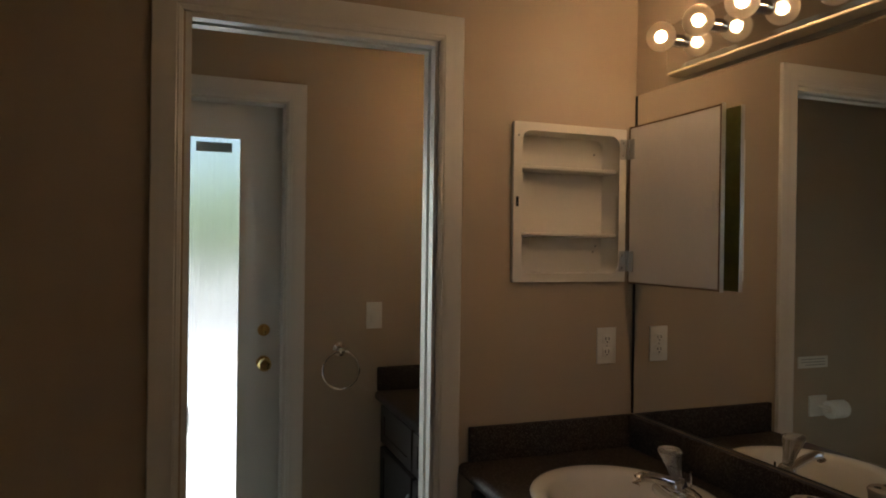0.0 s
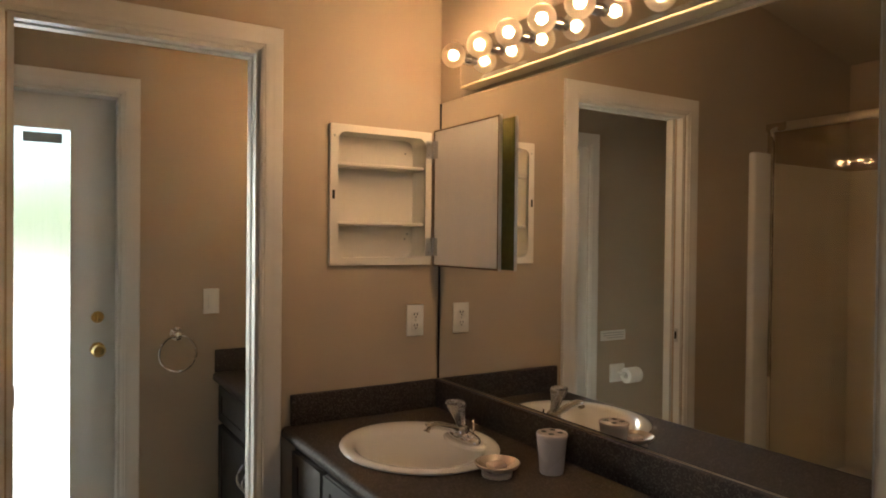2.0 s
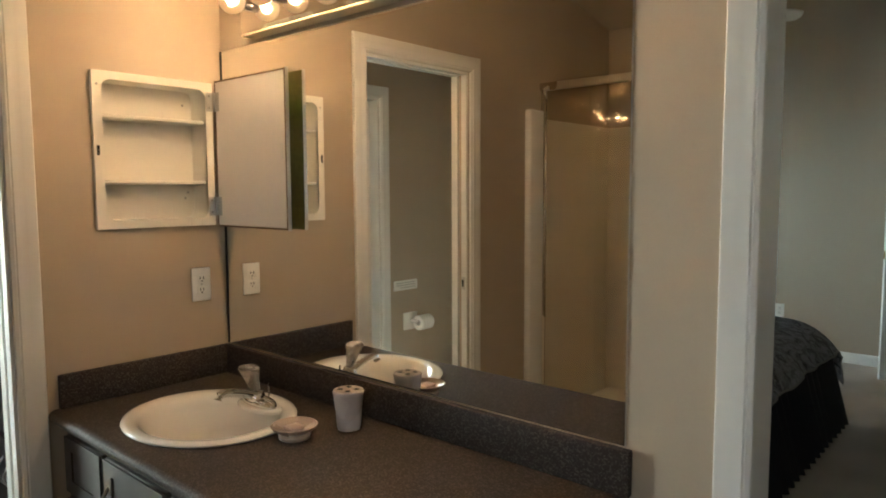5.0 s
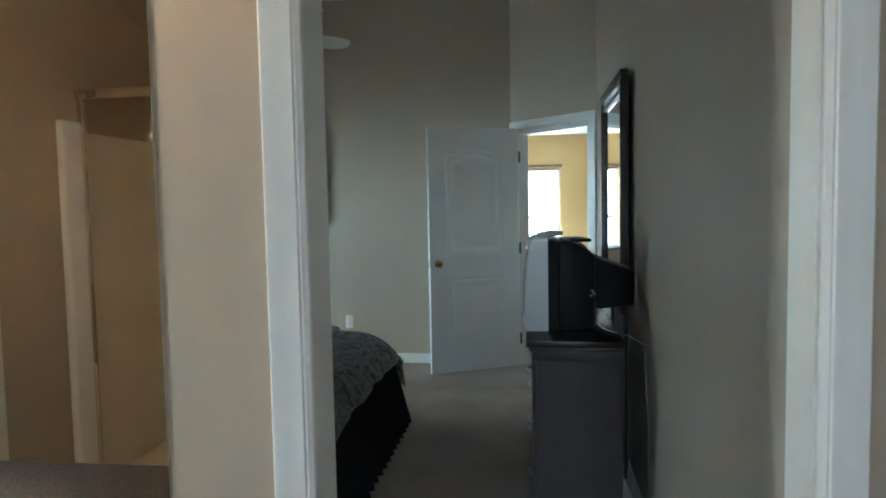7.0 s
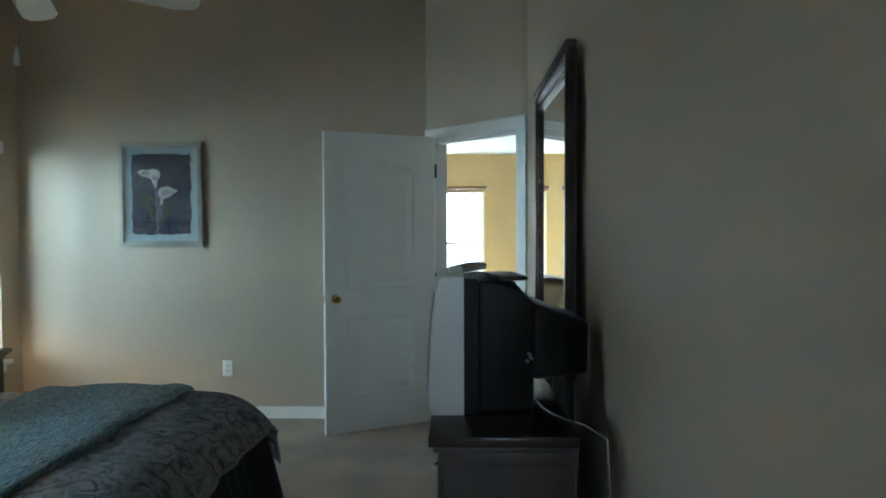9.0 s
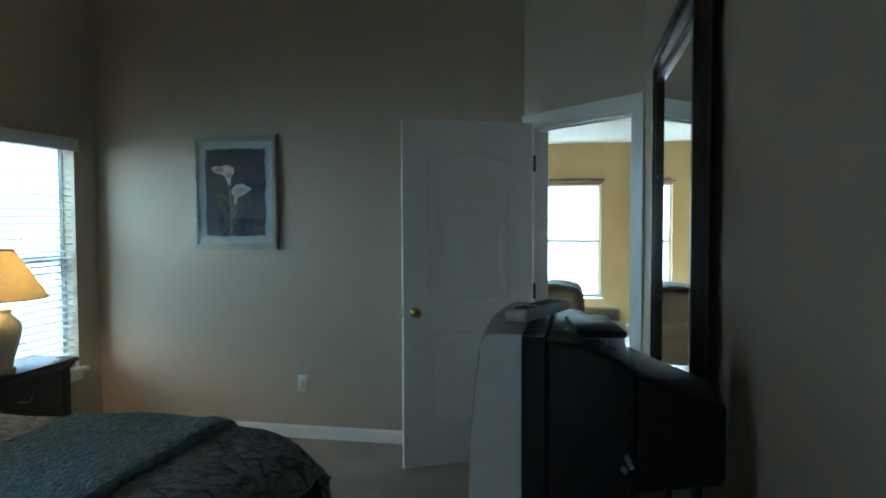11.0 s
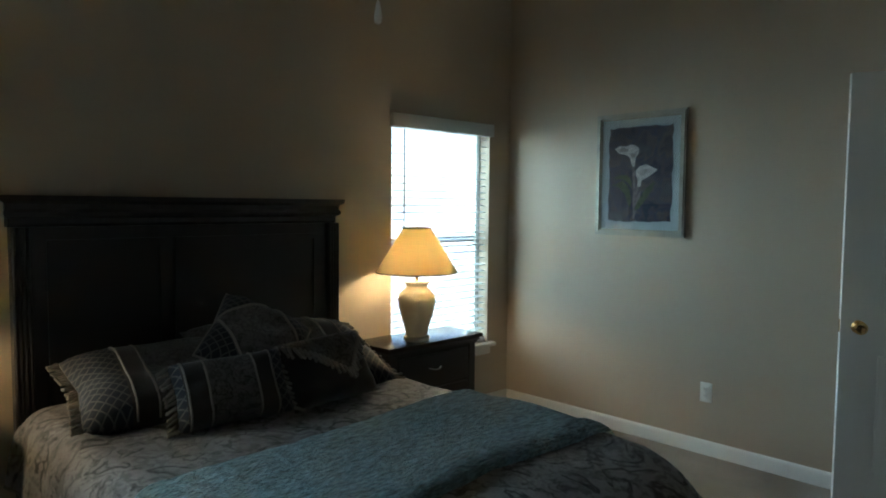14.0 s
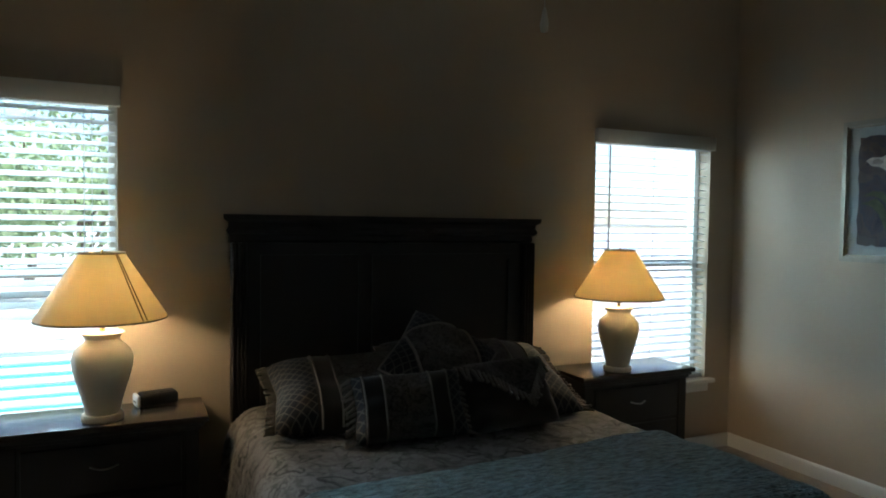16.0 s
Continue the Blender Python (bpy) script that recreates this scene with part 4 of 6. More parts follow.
for zz, r in ((1.032, .026), (.895, .030)):
    k = part("deadbolt" if zz > 1 else "knob_rose", rod(bmesh.new(), (-1.055, 1.0745, zz), (-1.055, 1.066, zz), r, r * .9, 24), BRASS, t, "polished brass lock")
    if zz < 1:
        bm = lathe(bmesh.new(), [(0, 0), (.011, 0), (.011, .02), (.024, .032), (.028, .046), (.020, .058), (0, .06)], 24)
        bm.transform(Matrix.Translation((-1.055, 1.0655, zz)) @ Matrix.Rotation(radians(90), 4, "X"))
        part("knob", bm, BRASS, k)
    else:
        part("thumb_turn", bm_box(-1.062, -1.048, 1.050, 1.0655, zz - .016, zz + .016, .004), BRASS, k)
single("door_jamb_exterior", (lambda bm: [box(bm, a, b, 1.041, 1.179, 0, 1.974) for a, b in ((-1.7345, -1.724), (-.981, -.9705))] and box(bm, -1.7345, -.9705, 1.041, 1.179, 1.975, 1.9895))(bmesh.new()), TRIM, kind="structure", smooth=0)

t = thing("towel_ring", (-.742, 1.04, .94), "chrome towel ring on tan wall", "towel ring")
bm = lathe(bmesh.new(), [(0, 0), (.030, 0), (.030, .006), (.018, .012), (.013, .035), (.017, .042), (.012, .05), (0, .052)], 24)
bm.transform(Matrix.Translation((-.742, 1.0395, .945)) @ Matrix.Rotation(radians(90), 4, "X"))
part("mount", bm, CHROME, t)
part("ring", tube(bmesh.new(), [(-.742 + .078 * math.sin(2 * math.pi * k / 40), 1.000, .862 + .080 * math.cos(2 * math.pi * k / 40)) for k in range(40)], .0058, 8, True), CHROME, t)

vanity("vanity_cabinet", .105, 1.035, -.565, .72, [(.12, .56, .54, .70, "none"), (.58, 1.02, .54, .70, "none"), (.12, .56, .12, .52, "r"), (.58, 1.02, .12, .52, "l")],
       "dark brown vanity cabinet in toilet room with curved handles")
t = thing("worktop", (-.28, .55, .757), "brown-black speckled laminate top in toilet room", "countertop")
part("top", bm_box(-.585, -.001, .103, 1.037, .7205, .757, .012, 3), LAMINATE, t)
part("side_splash", bm_box(-.575, -.001, 1.017, 1.038, .758, .862, .004), LAMINATE, t)

t = thing("toilet_paper_holder", (-2.03, 1.04, .52), "white toilet paper holder with paper roll", "paper holder")
part("back_plate", bm_box(-2.06, -1.93, 1.022, 1.0395, .46, .58, .008, 2), ENAMEL, t)
part("arm", rod(bmesh.new(), (-2.0, 1.021, .52), (-2.0, .955, .52), .012), ENAMEL, t)
part("paper_roll", (lambda bm: bm.transform(Matrix.Translation((-2.06, .965, .51)) @ Matrix.Rotation(radians(90), 4, "Y")) or bm)(
    lathe(bmesh.new(), [(.02, -.055), (.048, -.055), (.05, -.05), (.05, .05), (.048, .055), (.02, .055), (.02, -.055)], 28)), mat("toilet_paper", (.82, .81, .78), .95, fine=120, bump=.3), t, "white paper roll")
t = thing("wall_sign", (-1.96, 1.04, .76), "small pale notice with fine print on wall", "sign")
part("card", bm_box(-2.07, -1.85, 1.033, 1.0395, .735, .80, .001, 1), PLASTIC, t)
for k in range(3):
    part("text_line", bm_box(-2.05, -1.87 - .03 * (k == 2), 1.0318, 1.0326, .782 - .016 * k, .787 - .016 * k), GREY, t)
t = thing("strike_plate", (-1.35, .048, .93), "steel strike plate on door jamb", "strike plate")
part("plate", bm_box(-1.3495, -1.347, .012, .034, .90, .965), STEEL, t)
part("slot", bm_box(-1.3468, -1.346, .018, .029, .915, .95), BLACK, t)

# ---------------------------------------------------------------- bedroom
# two-panel door, standing open
HINGEM = mat("dark_bronze", (0.05, 0.042, 0.035), 0.4, 0.7, vary=0.2, bump=0.02)
HINGE, FREE = Vector((4.850, -2.040, 0)), Vector((4.487, -1.318, 0))
du = (FREE - HINGE).normalized()
dn = Vector((du.y, -du.x, 0))
if dn.x > 0:
    dn = -dn
DW = (FREE - HINGE).length
leafput = lambda u, v, d: HINGE + du * u + dn * d + Vector((0, 0, v))
t = thing("bedroom_door", tuple(HINGE), "white moulded two-panel door standing open", "door")
part("leaf", slab(bmesh.new(), [(.004, .012), (DW, .012), (DW, 2.042), (.004, 2.042)], leafput, -.0175, .0175), DOORW, t, smooth=0)


def arch(u0, u1, v0, v1, rise, n=14):
    out = [(u0, v0), (u1, v0)]
    for k in range(n + 1):
        s = k / n
        out.append((u1 + (u0 - u1) * s, v1 + rise * (.5 - .5 * math.cos(2 * math.pi * min(1, max(0, s))))))
    return out


def moulded(bm, loops, fill):
    """Joins outlines given as (outline, depth) by sloping faces; fills the last."""
    rings = [[bm.verts.new(leafput(u, v, d)) for u, v in pts] for pts, d in loops]
    for r0, r1 in zip(rings, rings[1:]):
        for i in range(len(r0)):
            bm.faces.new((r0[i], r0[(i + 1) % len(r0)], r1[(i + 1) % len(r0)], r1[i]))
    if fill:
        bm.faces.new(rings[-1])
    bmesh.ops.recalc_face_normals(bm, faces=bm.faces)
    return bm


for (u0, u1, v0, v1, rise) in ((.15, DW - .15, .985, 1.81, .055), (.15, DW - .15, .25, .80, 0.0)):
    for side in (1, -1):
        ring = lambda a: arch(u0 + a, u1 - a, v0 + a, v1 - a, rise)
        d0 = .0174 * side
        part("panel_moulding", moulded(bmesh.new(), [(ring(0), d0), (ring(.004), d0 + .005 * side), (ring(.012), d0 + .0055 * side), (ring(.026), d0 + .001 * side), (ring(.028), d0)], False), DOORW, t, smooth=0)
        part("panel_field", moulded(bmesh.new(), [(ring(.044), d0), (ring(.070), d0 + .005 * side), (ring(.074), d0 + .0055 * side)], True), DOORW, t, smooth=0)
for side in (1, -1):
    kn = lathe(bmesh.new(), [(0, 0), (.030, 0), (.030, .005), (.012, .010), (.011, .025), (.024, .036), (.028, .050), (.020, .062), (0, .064)], 24)
    kn.transform(Matrix.Translation(leafput(DW - .07, .925, .0178 * side)) @ (dn * side).to_track_quat("Z", "Y").to_matrix().to_4x4())
    part("knob", kn, BRASS, t, "brass door knob")
part("latch", slab(bmesh.new(), [(DW + .0002, .895), (DW + .0015, .895), (DW + .0015, .955), (DW + .0002, .955)], leafput, -.012, .012), BRASS, t)
for zz in (.25, 1.03, 1.80):
    part("hinge", rod(bmesh.new(), leafput(-.004, zz - .048, .024), leafput(-.004, zz + .048, .024), .0085, seg=10), HINGEM, t, "dark bronze hinge")

# picture of two lilies
t = thing("framed_picture", (E_X, -.045, 1.27), "framed lily painting under glass in silver frame", "picture")
pz = lambda u, v, d: Vector((E_X - d, u, v))
py0, py1, pz0, pz1 = -.352, .262, 1.267, 2.031
bm = bmesh.new()
rects = lambda a: [(py0 + a, pz0 + a), (py1 - a, pz0 + a), (py1 - a, pz1 - a), (py0 + a, pz1 - a)]
ringplate(bm, rects(0), rects(.012), .004, .020, pz)
ringplate(bm, rects(.010), rects(.028), .004, .027, pz)
ringplate(bm, rects(.026), rects(.040), .010, .017, pz)
part("frame", bm, SILVER, t, smooth=0)
part("mat_board", slab(bmesh.new(), rects(.012), pz, .004, .009), mat("blue_grey_mat", (0.52, 0.58, 0.59), .9, vary=.05), t, "pale blue-grey mat")
random.seed(5)
edge = []
a0, a1, b0, b1 = py0 + .09, py1 - .09, pz0 + .09, pz1 - .09
for (p, q) in (((a0, b0), (a1, b0)), ((a1, b0), (a1, b1)), ((a1, b1), (a0, b1)), ((a0, b1), (a0, b0))):
    for k in range(16):
        s = k / 16
        edge.append((p[0] + (q[0] - p[0]) * s + random.uniform(-.006, .006), p[1] + (q[1] - p[1]) * s + random.uniform(-.006, .006)))
PICT = mottled("plum_painted_ground", ((0.045, 0.050, 0.080), (0.155, 0.105, 0.110), (0.085, 0.092, 0.145), (0.230, 0.160, 0.130), (0.100, 0.070, 0.082), (0.190, 0.170, 0.160)), 6.5)
part("painted_ground", slab(bmesh.new(), edge, pz, .0092, .0102), PICT, t, "dark plum painted ground")
PETAL, PETAL2, STEMG, LEAFG = (mat("petal_white", (.66, .61, .55), .8, vary=.35, big=34), mat("petal_shade", (.42, .37, .33), .8, vary=.45, big=40),
                               mat("stem_mauve", (.24, .20, .20), .8, vary=.45, big=30), mat("painted_leaf", (.115, .128, .070), .8, vary=.75, big=34))


def flat(name, pts, d, material, label=""):
    w, h = py1 - py0, pz1 - pz0
    return part(name, slab(bmesh.new(), [(py1 - w * u, pz1 - h * v) for u, v in pts], pz, d, d + .0006), material, t, label, smooth=0)


flat("leaf", [(.40, .78), (.34, .66), (.26, .60), (.17, .585), (.24, .575), (.31, .55), (.38, .60), (.42, .70)], .0104, LEAFG)
flat("leaf", [(.44, .80), (.50, .70), (.58, .61), (.68, .555), (.64, .63), (.58, .70), (.50, .78)], .0104, LEAFG)
flat("leaf", [(.20, .53), (.28, .50), (.36, .505), (.41, .55), (.42, .62), (.37, .565), (.29, .535)], .0103, LEAFG)
flat("leaf", [(.45, .86), (.455, .70), (.52, .63), (.50, .72), (.475, .80)], .0103, STEMG)
flat("stem", [(.415, .43), (.445, .44), (.46, .60), (.455, .86), (.435, .86), (.43, .60)], .0106, STEMG)
flat("stem", [(.475, .55), (.515, .56), (.49, .64), (.465, .70), (.455, .68)], .0106, STEMG)
flat("petal", [(.21, .285), (.27, .262), (.34, .27), (.39, .255), (.45, .262), (.49, .29), (.485, .33), (.455, .36), (.445, .44), (.415, .43), (.385, .36), (.33, .335), (.26, .325)], .0108, PETAL, "white petal")
flat("petal_throat", [(.27, .285), (.33, .28), (.37, .30), (.34, .318), (.28, .308)], .0116, PETAL2)
flat("petal_throat", [(.39, .325), (.44, .33), (.47, .31), (.46, .34), (.43, .37), (.40, .35)], .0116, PETAL2)
flat("petal", [(.455, .47), (.50, .435), (.57, .42), (.63, .44), (.70, .465), (.64, .50), (.58, .53), (.525, .55), (.515, .60), (.48, .60), (.485, .545), (.46, .51)], .0108, PETAL, "white petal")
flat("petal_throat", [(.49, .485), (.54, .455), (.60, .46), (.615, .485), (.56, .505), (.51, .51)], .0116, PETAL2)
g = part("glass_sheet", slab(bmesh.new(), rects(.020), pz, .0135, .0155), PICG, t)
g.visible_shadow = False


# bed
BX0, BX1, BY0, BT = 1.745, 3.325, -1.27, .60
t = thing("bed", (2.53, -.2, 0), "dark wooden panel bed with tall moulded headboard", "bed")
hx0, hx1 = 1.735, 3.322
part("panel_board", bm_box(hx0 + .07, hx1 - .07, .905, .935, .20, 1.345), DARK, t)
bm = bmesh.new()
hp = lambda u, v, d: Vector((u, .905 - d, v))
for a, b in ((hx0 + .13, 2.36), (2.40, hx1 - .13)):
    ringplate(bm, [(a, .5), (b, .5), (b, 1.29), (a, 1.29)], [(a + .03, .53), (b - .03, .53), (b - .03, 1.26), (a + .03, 1.26)], .0005, .012, hp)
part("panel_moulding", bm, DARK, t, smooth=0)
for x0 in (hx0, hx1 - .07):
    bm = bmesh.new()
    n = 4
    prof = [(0, 0)]
    for k in range(n):
        w = .07 / n
        for s in range(6):
            prof.append((k * w + w * s / 5, .02 + .010 * math.sin(math.pi * s / 5)))
    prof += [(.07, 0)]
    sweep(bm, prof, (x0, .935, 0), (x0, .935, 1.345), (0, -1, 0), (1, 0, 0))
    for v in bm.verts:
        if v.co.y < .934:
            v.co.y -= .03
    part("fluted_post", bm, DARK, t, smooth=30)
crown = [(0, 0), (.045, 0), (.055, .012), (.055, .035), (.075, .045), (.080, .060), (.070, .075), (.072, .095), (.092, .108), (.094, .130), (0, .130)]
bm = bmesh.new()
rings = []
for x, s in ((hx0 - .002, -1), (hx1 + .002, 1)):
    rings.append([bm.verts.new((x + s * max(0, w - .06), .975 - w * 1.02, 1.345 + h)) for w, h in crown])
n = len(crown)
for i in range(n):
    bm.faces.new((rings[0][i], rings[0][(i + 1) % n], rings[1][(i + 1) % n], rings[1][i]))
bm.faces.new(rings[0])
bm.faces.new(rings[1])
bmesh.ops.recalc_face_normals(bm, faces=bm.faces)
part("crown_moulding", bm, DARK, t, smooth=25)
for x0 in (BX0 + .02, BX1 - .05):
    part("side_rail", bm_box(x0, x0 + .03, BY0 + .03, .90, .20, .34), DARK, t)
for x0 in (BX0 + .03, BX1 - .09):
    part("leg", bm_box(x0, x0 + .06, BY0 + .06, BY0 + .12, 0, .20), DARK, t)
t = thing("mattress", (2.53, -.2, .34), "mattress under the bedspread", "mattress")
part("box_spring", bm_box(BX0 + .03, BX1 - .03, BY0 + .05, .898, .341, .43, .02), SKIRT, t)
part("mattress_block", bm_box(BX0 + .025, BX1 - .025, BY0 + .15, .898, .431, BT - .035, .03, 3), SOFA, t)


def drape(s, half, r):
    """Across a soft edge: (outward place, drop) at arc length s from the middle."""
    sg, a = (1 if s >= 0 else -1), abs(s)
    if a <= half - r:
        return s, 0.0
    q = a - (half - r)
    if q < r * math.pi / 2:
        return sg * (half - r + r * math.sin(q / r)), r * (1 - math.cos(q / r))
    return sg * half, r + q - r * math.pi / 2


def cloth(x0, x1, y0, y1, top, over, foot, r, nx, ny, wrinkle, ybeyond=0.0, seedv=0.0, hem=0.0, thick=.008):
    """A cloth over the bed: hangs down both long sides by over, and past the foot by foot (0: none)."""
    half, cxx = (x1 - x0) / 2, (x0 + x1) / 2
    bm = bmesh.new()
    L = half + over
    grid = []
    for j in range(ny + 1):
        row = []
        v = j / ny
        for i in range(nx + 1):
            s = -L + 2 * L * i / nx
            ty = y1 + ybeyond - v * (y1 + ybeyond - y0 + foot * (1 + .22 * abs(s / L) ** 4))
            px, dx = drape(s, half, r)
            if foot > 0 and ty < y0:
                q = y0 - ty
                a = min(q / .36, radians(56))
                py = y0 - .36 * math.sin(a) - (q - .36 * a) * math.cos(a)
                dy = .36 * (1 - math.cos(a)) + (q - .36 * a) * math.sin(a)
            else:
                py, dy = ty, 0.0
            d = dy + dx * (1 - .45 * min(1, dy / .2))
            p = Vector((cxx + px, py, top - d))
            w = noise.fractal(Vector((p.x * 3.1 + seedv, p.y * 3.1, p.z * 2)), 1.0, 2.0, 4)
            hang = min(1, d / .15)
            p.z += wrinkle * w * (1 - hang)
            f = hang * (.012 * math.sin(p.y * 24 + 2 * w) + .010 * w)
            if dx > .05:
                p.x += (1 if s > 0 else -1) * (f + .05 * hang * min(1, d / .35))
            if dy > .05:
                p.y -= min(1, dy / .15) * .010 * math.sin(p.x * 17 + 2 * w)
            if dx > 0 and dy > 0:
                k = min(1, min(dx, dy) / .10)
                p.x -= (1 if s > 0 else -1) * .055 * k
                p.y += .03 * k
            p.z += hem * hang * math.sin(p.x * 9 + p.y * 7) * .6
            row.append(bm.verts.new(p))
        grid.append(row)
    for j in range(ny):
        for i in range(nx):
            bm.faces.new((grid[j][i], grid[j][i + 1], grid[j + 1][i + 1], grid[j + 1][i]))
    bmesh.ops.recalc_face_normals(bm, faces=bm.faces)
    thicken(bm, thick)
    return bm


t = thing("bedspread", (2.53, -.2, BT), "taupe and grey jacquard bedspread draped over bed", "bedspread")
bm = cloth(BX0 - .01, BX1 + .01, -1.0, .86, BT + .004, .25, .35, .11, 90, 110, .012, 0, 0.0, .012)
bm.verts.ensure_lookup_table()
row = 91
hem_pts = [bm.verts[r * row].co.copy() for r in range(111)] + [bm.verts[110 * row + c].co.copy() for c in range(1, 91)] + [bm.verts[r * row + 90].co.copy() for r in range(109, -1, -1)]
part("cover", bm, SPREAD, t, smooth=60)
part("hem_piping", tube(bmesh.new(), hem_pts, .006, 6), CORD, t, "pale twisted hem piping", smooth=60)
bm = bmesh.new()
loop = []
for k in range(241):
    s = k / 240
    P = [(BX1 + .0, .88), (BX1 + .0, BY0 + .02), (BX0 - .0, BY0 + .02), (BX0 - .0, .88)]
    seg = min(2, int(s * 3))
    f = s * 3 - seg
    a, b = Vector((*P[seg], 0)), Vector((*P[seg + 1], 0))
    p = a.lerp(b, f)
    nrm = [(1, 0), (0, -1), (-1, 0)][seg]
    wv = .012 * math.sin(k * 1.3)
    loop.append((p.x + nrm[0] * wv, p.y + nrm[1] * wv, nrm, wv))
lo = [bm.verts.new((x + nr[0] * (.02 + wv), y + nr[1] * (.095 + wv), .004)) for x, y, nr, wv in loop]
hi = [bm.verts.new((x, y, .41)) for x, y, nr, wv in loop]
for a, b, c, d in zip(lo, lo[1:], hi[1:], hi):
    bm.faces.new((a, b, c, d))
bmesh.ops.recalc_face_normals(bm, faces=bm.faces)
thicken(bm, .004)
single("bed_skirt", bm, SKIRT, "black gathered bed skirt reaching the carpet", "bed skirt", smooth=60)

bm = cloth(BX0 - .022, BX1 + .022, -.865, -.245, BT + .038, .20, 0, .12, 70, 30, .014, 0, 7.0, .0, .042)
for v in bm.verts:
    sk, f = v.co.x - 2.53, min(1, max(0, (v.co.y + .865) / .62))
    v.co.y += (.086 * f - .025 * (1 - f)) * max(-.85, min(.7, sk)) + .012 * math.sin(v.co.x * 5)
    v.co.z += .012 * math.sin(math.pi * min(1, f * 6)) * (f < .17)
single("throw_blanket", bm, THROW, "folded teal-blue fleece throw across foot of bed", "blanket", smooth=60)


# pillows
def cushion(bm, w, h, d, n=26, sq=.85):
    """A filled cushion in the plane u, v with pinched corners; the thickness is along -y."""
    lay = {}
    for side in (1, -1):
        for i in range(n + 1):
            for j in range(n + 1):
                u, v = -1 + 2 * i / n, -1 + 2 * j / n
                e = max(0, (1 - u ** 4)) ** .55 * max(0, (1 - v ** 4)) ** .55
                if e < 1e-6 and side < 0:
                    lay[(side, i, j)] = lay[(1, i, j)]
                    continue
                pin = 1 - .07 * (1 - abs(v)) * abs(u) ** 3
                pin2 = 1 - .07 * (1 - abs(u)) * abs(v) ** 3
                wob = noise.noise(Vector((u * 2.1 + w * 9, v * 2.1 + h * 5, side))) * .18
                lay[(side, i, j)] = bm.verts.new((u * w / 2 * pin, side * d / 2 * e * (1 + wob), v * h / 2 * pin2))
    for side in (1, -1):
        for i in range(n):
            for j in range(n):
                q = [lay[(side, i, j)], lay[(side, i + 1, j)], lay[(side, i + 1, j + 1)], lay[(side, i, j + 1)]]
                bm.faces.new(q if side < 0 else q[::-1])
    return bm


def banded(bm, me_mats, cuts, w):
    """Material index by the place across: cuts as fractions of the width."""
    for f in bm.faces:
        u = f.calc_center_median().x / w + .5
        k = 0
        for c in cuts:
            k += u > c
        f.material_index = me_mats[k]


def face_y(u, v, w, h, d):
    """How far a cushion's front swells at u, v (each from -1 to 1)."""
    e = max(0, (1 - u ** 4)) ** .55 * max(0, (1 - v ** 4)) ** .55
    return -d / 2 * e * (1 + noise.noise(Vector((u * 2.1 + w * 9, v * 2.1 + h * 5, -1))) * .18)


def on_face(u, v, w, h, d, lift):
    pin, pin2 = 1 - .07 * (1 - abs(v)) * abs(u) ** 3, 1 - .07 * (1 - abs(u)) * abs(v) ** 3
    return Vector((u * w / 2 * pin, face_y(u, v, w, h, d) - lift, v * h / 2 * pin2))


def tassel(bm, a, b):
    rod(bm, a, b, .0085, .0045, 6)
    ball(bm, a, .0085, u=6, v=4)
    ball(bm, b, .0080, u=6, v=4)


def pillow(name, w, h, d, m, mats, cuts, order, label, fringe=(), cords=(), inset=False):
    """A cushion with bands across it; inset: a square set on its corner in the middle of the face instead."""
    t = new(name)
    t.matrix_basis = m
    tagged(t, label, "pillow", "bed pillows")
    bm = cushion(bmesh.new(), w, h, d, 52 if inset else 26)
    if inset:
        for f in bm.faces:
            c = f.calc_center_median()
            f.material_index = int(abs(c.x) / (w / 2) + abs(c.z) / (h / 2) < 1.0)
    else:
        banded(bm, order, cuts, w)
    me = mesh_of("cover", bm, mats[0], 60)
    for k in mats[1:]:
        me.materials.append(k)
    ob = new("cover", me)
    ob.parent = t
    for u in cords:
        pts = [on_face(2 * u - 1, -1 + 2 * k / 24, w, h, d, .002) for k in range(25)]
        part("piping", tube(bmesh.new(), pts, .0045, 6), CORD, t, "twisted taupe piping", world=False)
    if inset:
        ends = [(1, 0), (0, 1), (-1, 0), (0, -1), (1, 0)]
        for a, b in zip(ends, ends[1:]):
            pts = [on_face(.985 * (a[0] + (b[0] - a[0]) * k / 20), .985 * (a[1] + (b[1] - a[1]) * k / 20), w, h, d, .002) for k in range(21)]
            part("piping", tube(bmesh.new(), pts, .006, 6), CORD, t, "twisted taupe piping", world=False)
        rim = []
        for a, b in (((-1, -1), (1, -1)), ((1, -1), (1, 1)), ((1, 1), (-1, 1)), ((-1, 1), (-1, -1))):
            rim += [on_face(a[0] + (b[0] - a[0]) * k / 16, a[1] + (b[1] - a[1]) * k / 16, w, h, d, 0) for k in range(16)]
        part("edge_cord", tube(bmesh.new(), rim, .006, 6, True), CORD, t, "twisted taupe edge cord", world=False)
    for side in fringe:
        bm = bmesh.new()
        n = int((h if side in "lr" else w) / .021)
        for k in range(n):
            v = -1 + 2 * (k + .5) / n
            sg = -1 if side in "lb" else 1
            if side in "lr":
                a = Vector((sg * w / 2 * (1 - .07 * (1 - abs(v))), 0, v * h / 2))
                b = a + Vector((sg * .034, random.uniform(-.014, .004), -.018 + random.uniform(-.008, .008)))
            else:
                a = Vector((v * w / 2, 0, sg * h / 2 * (1 - .07 * (1 - abs(v)))))
                b = a + Vector((random.uniform(-.008, .008), -.012, sg * .03))
            tassel(bm, a, b)
        part("fringe", bm, CORD, t, "taupe twisted fringe", world=False, smooth=60)
    return t


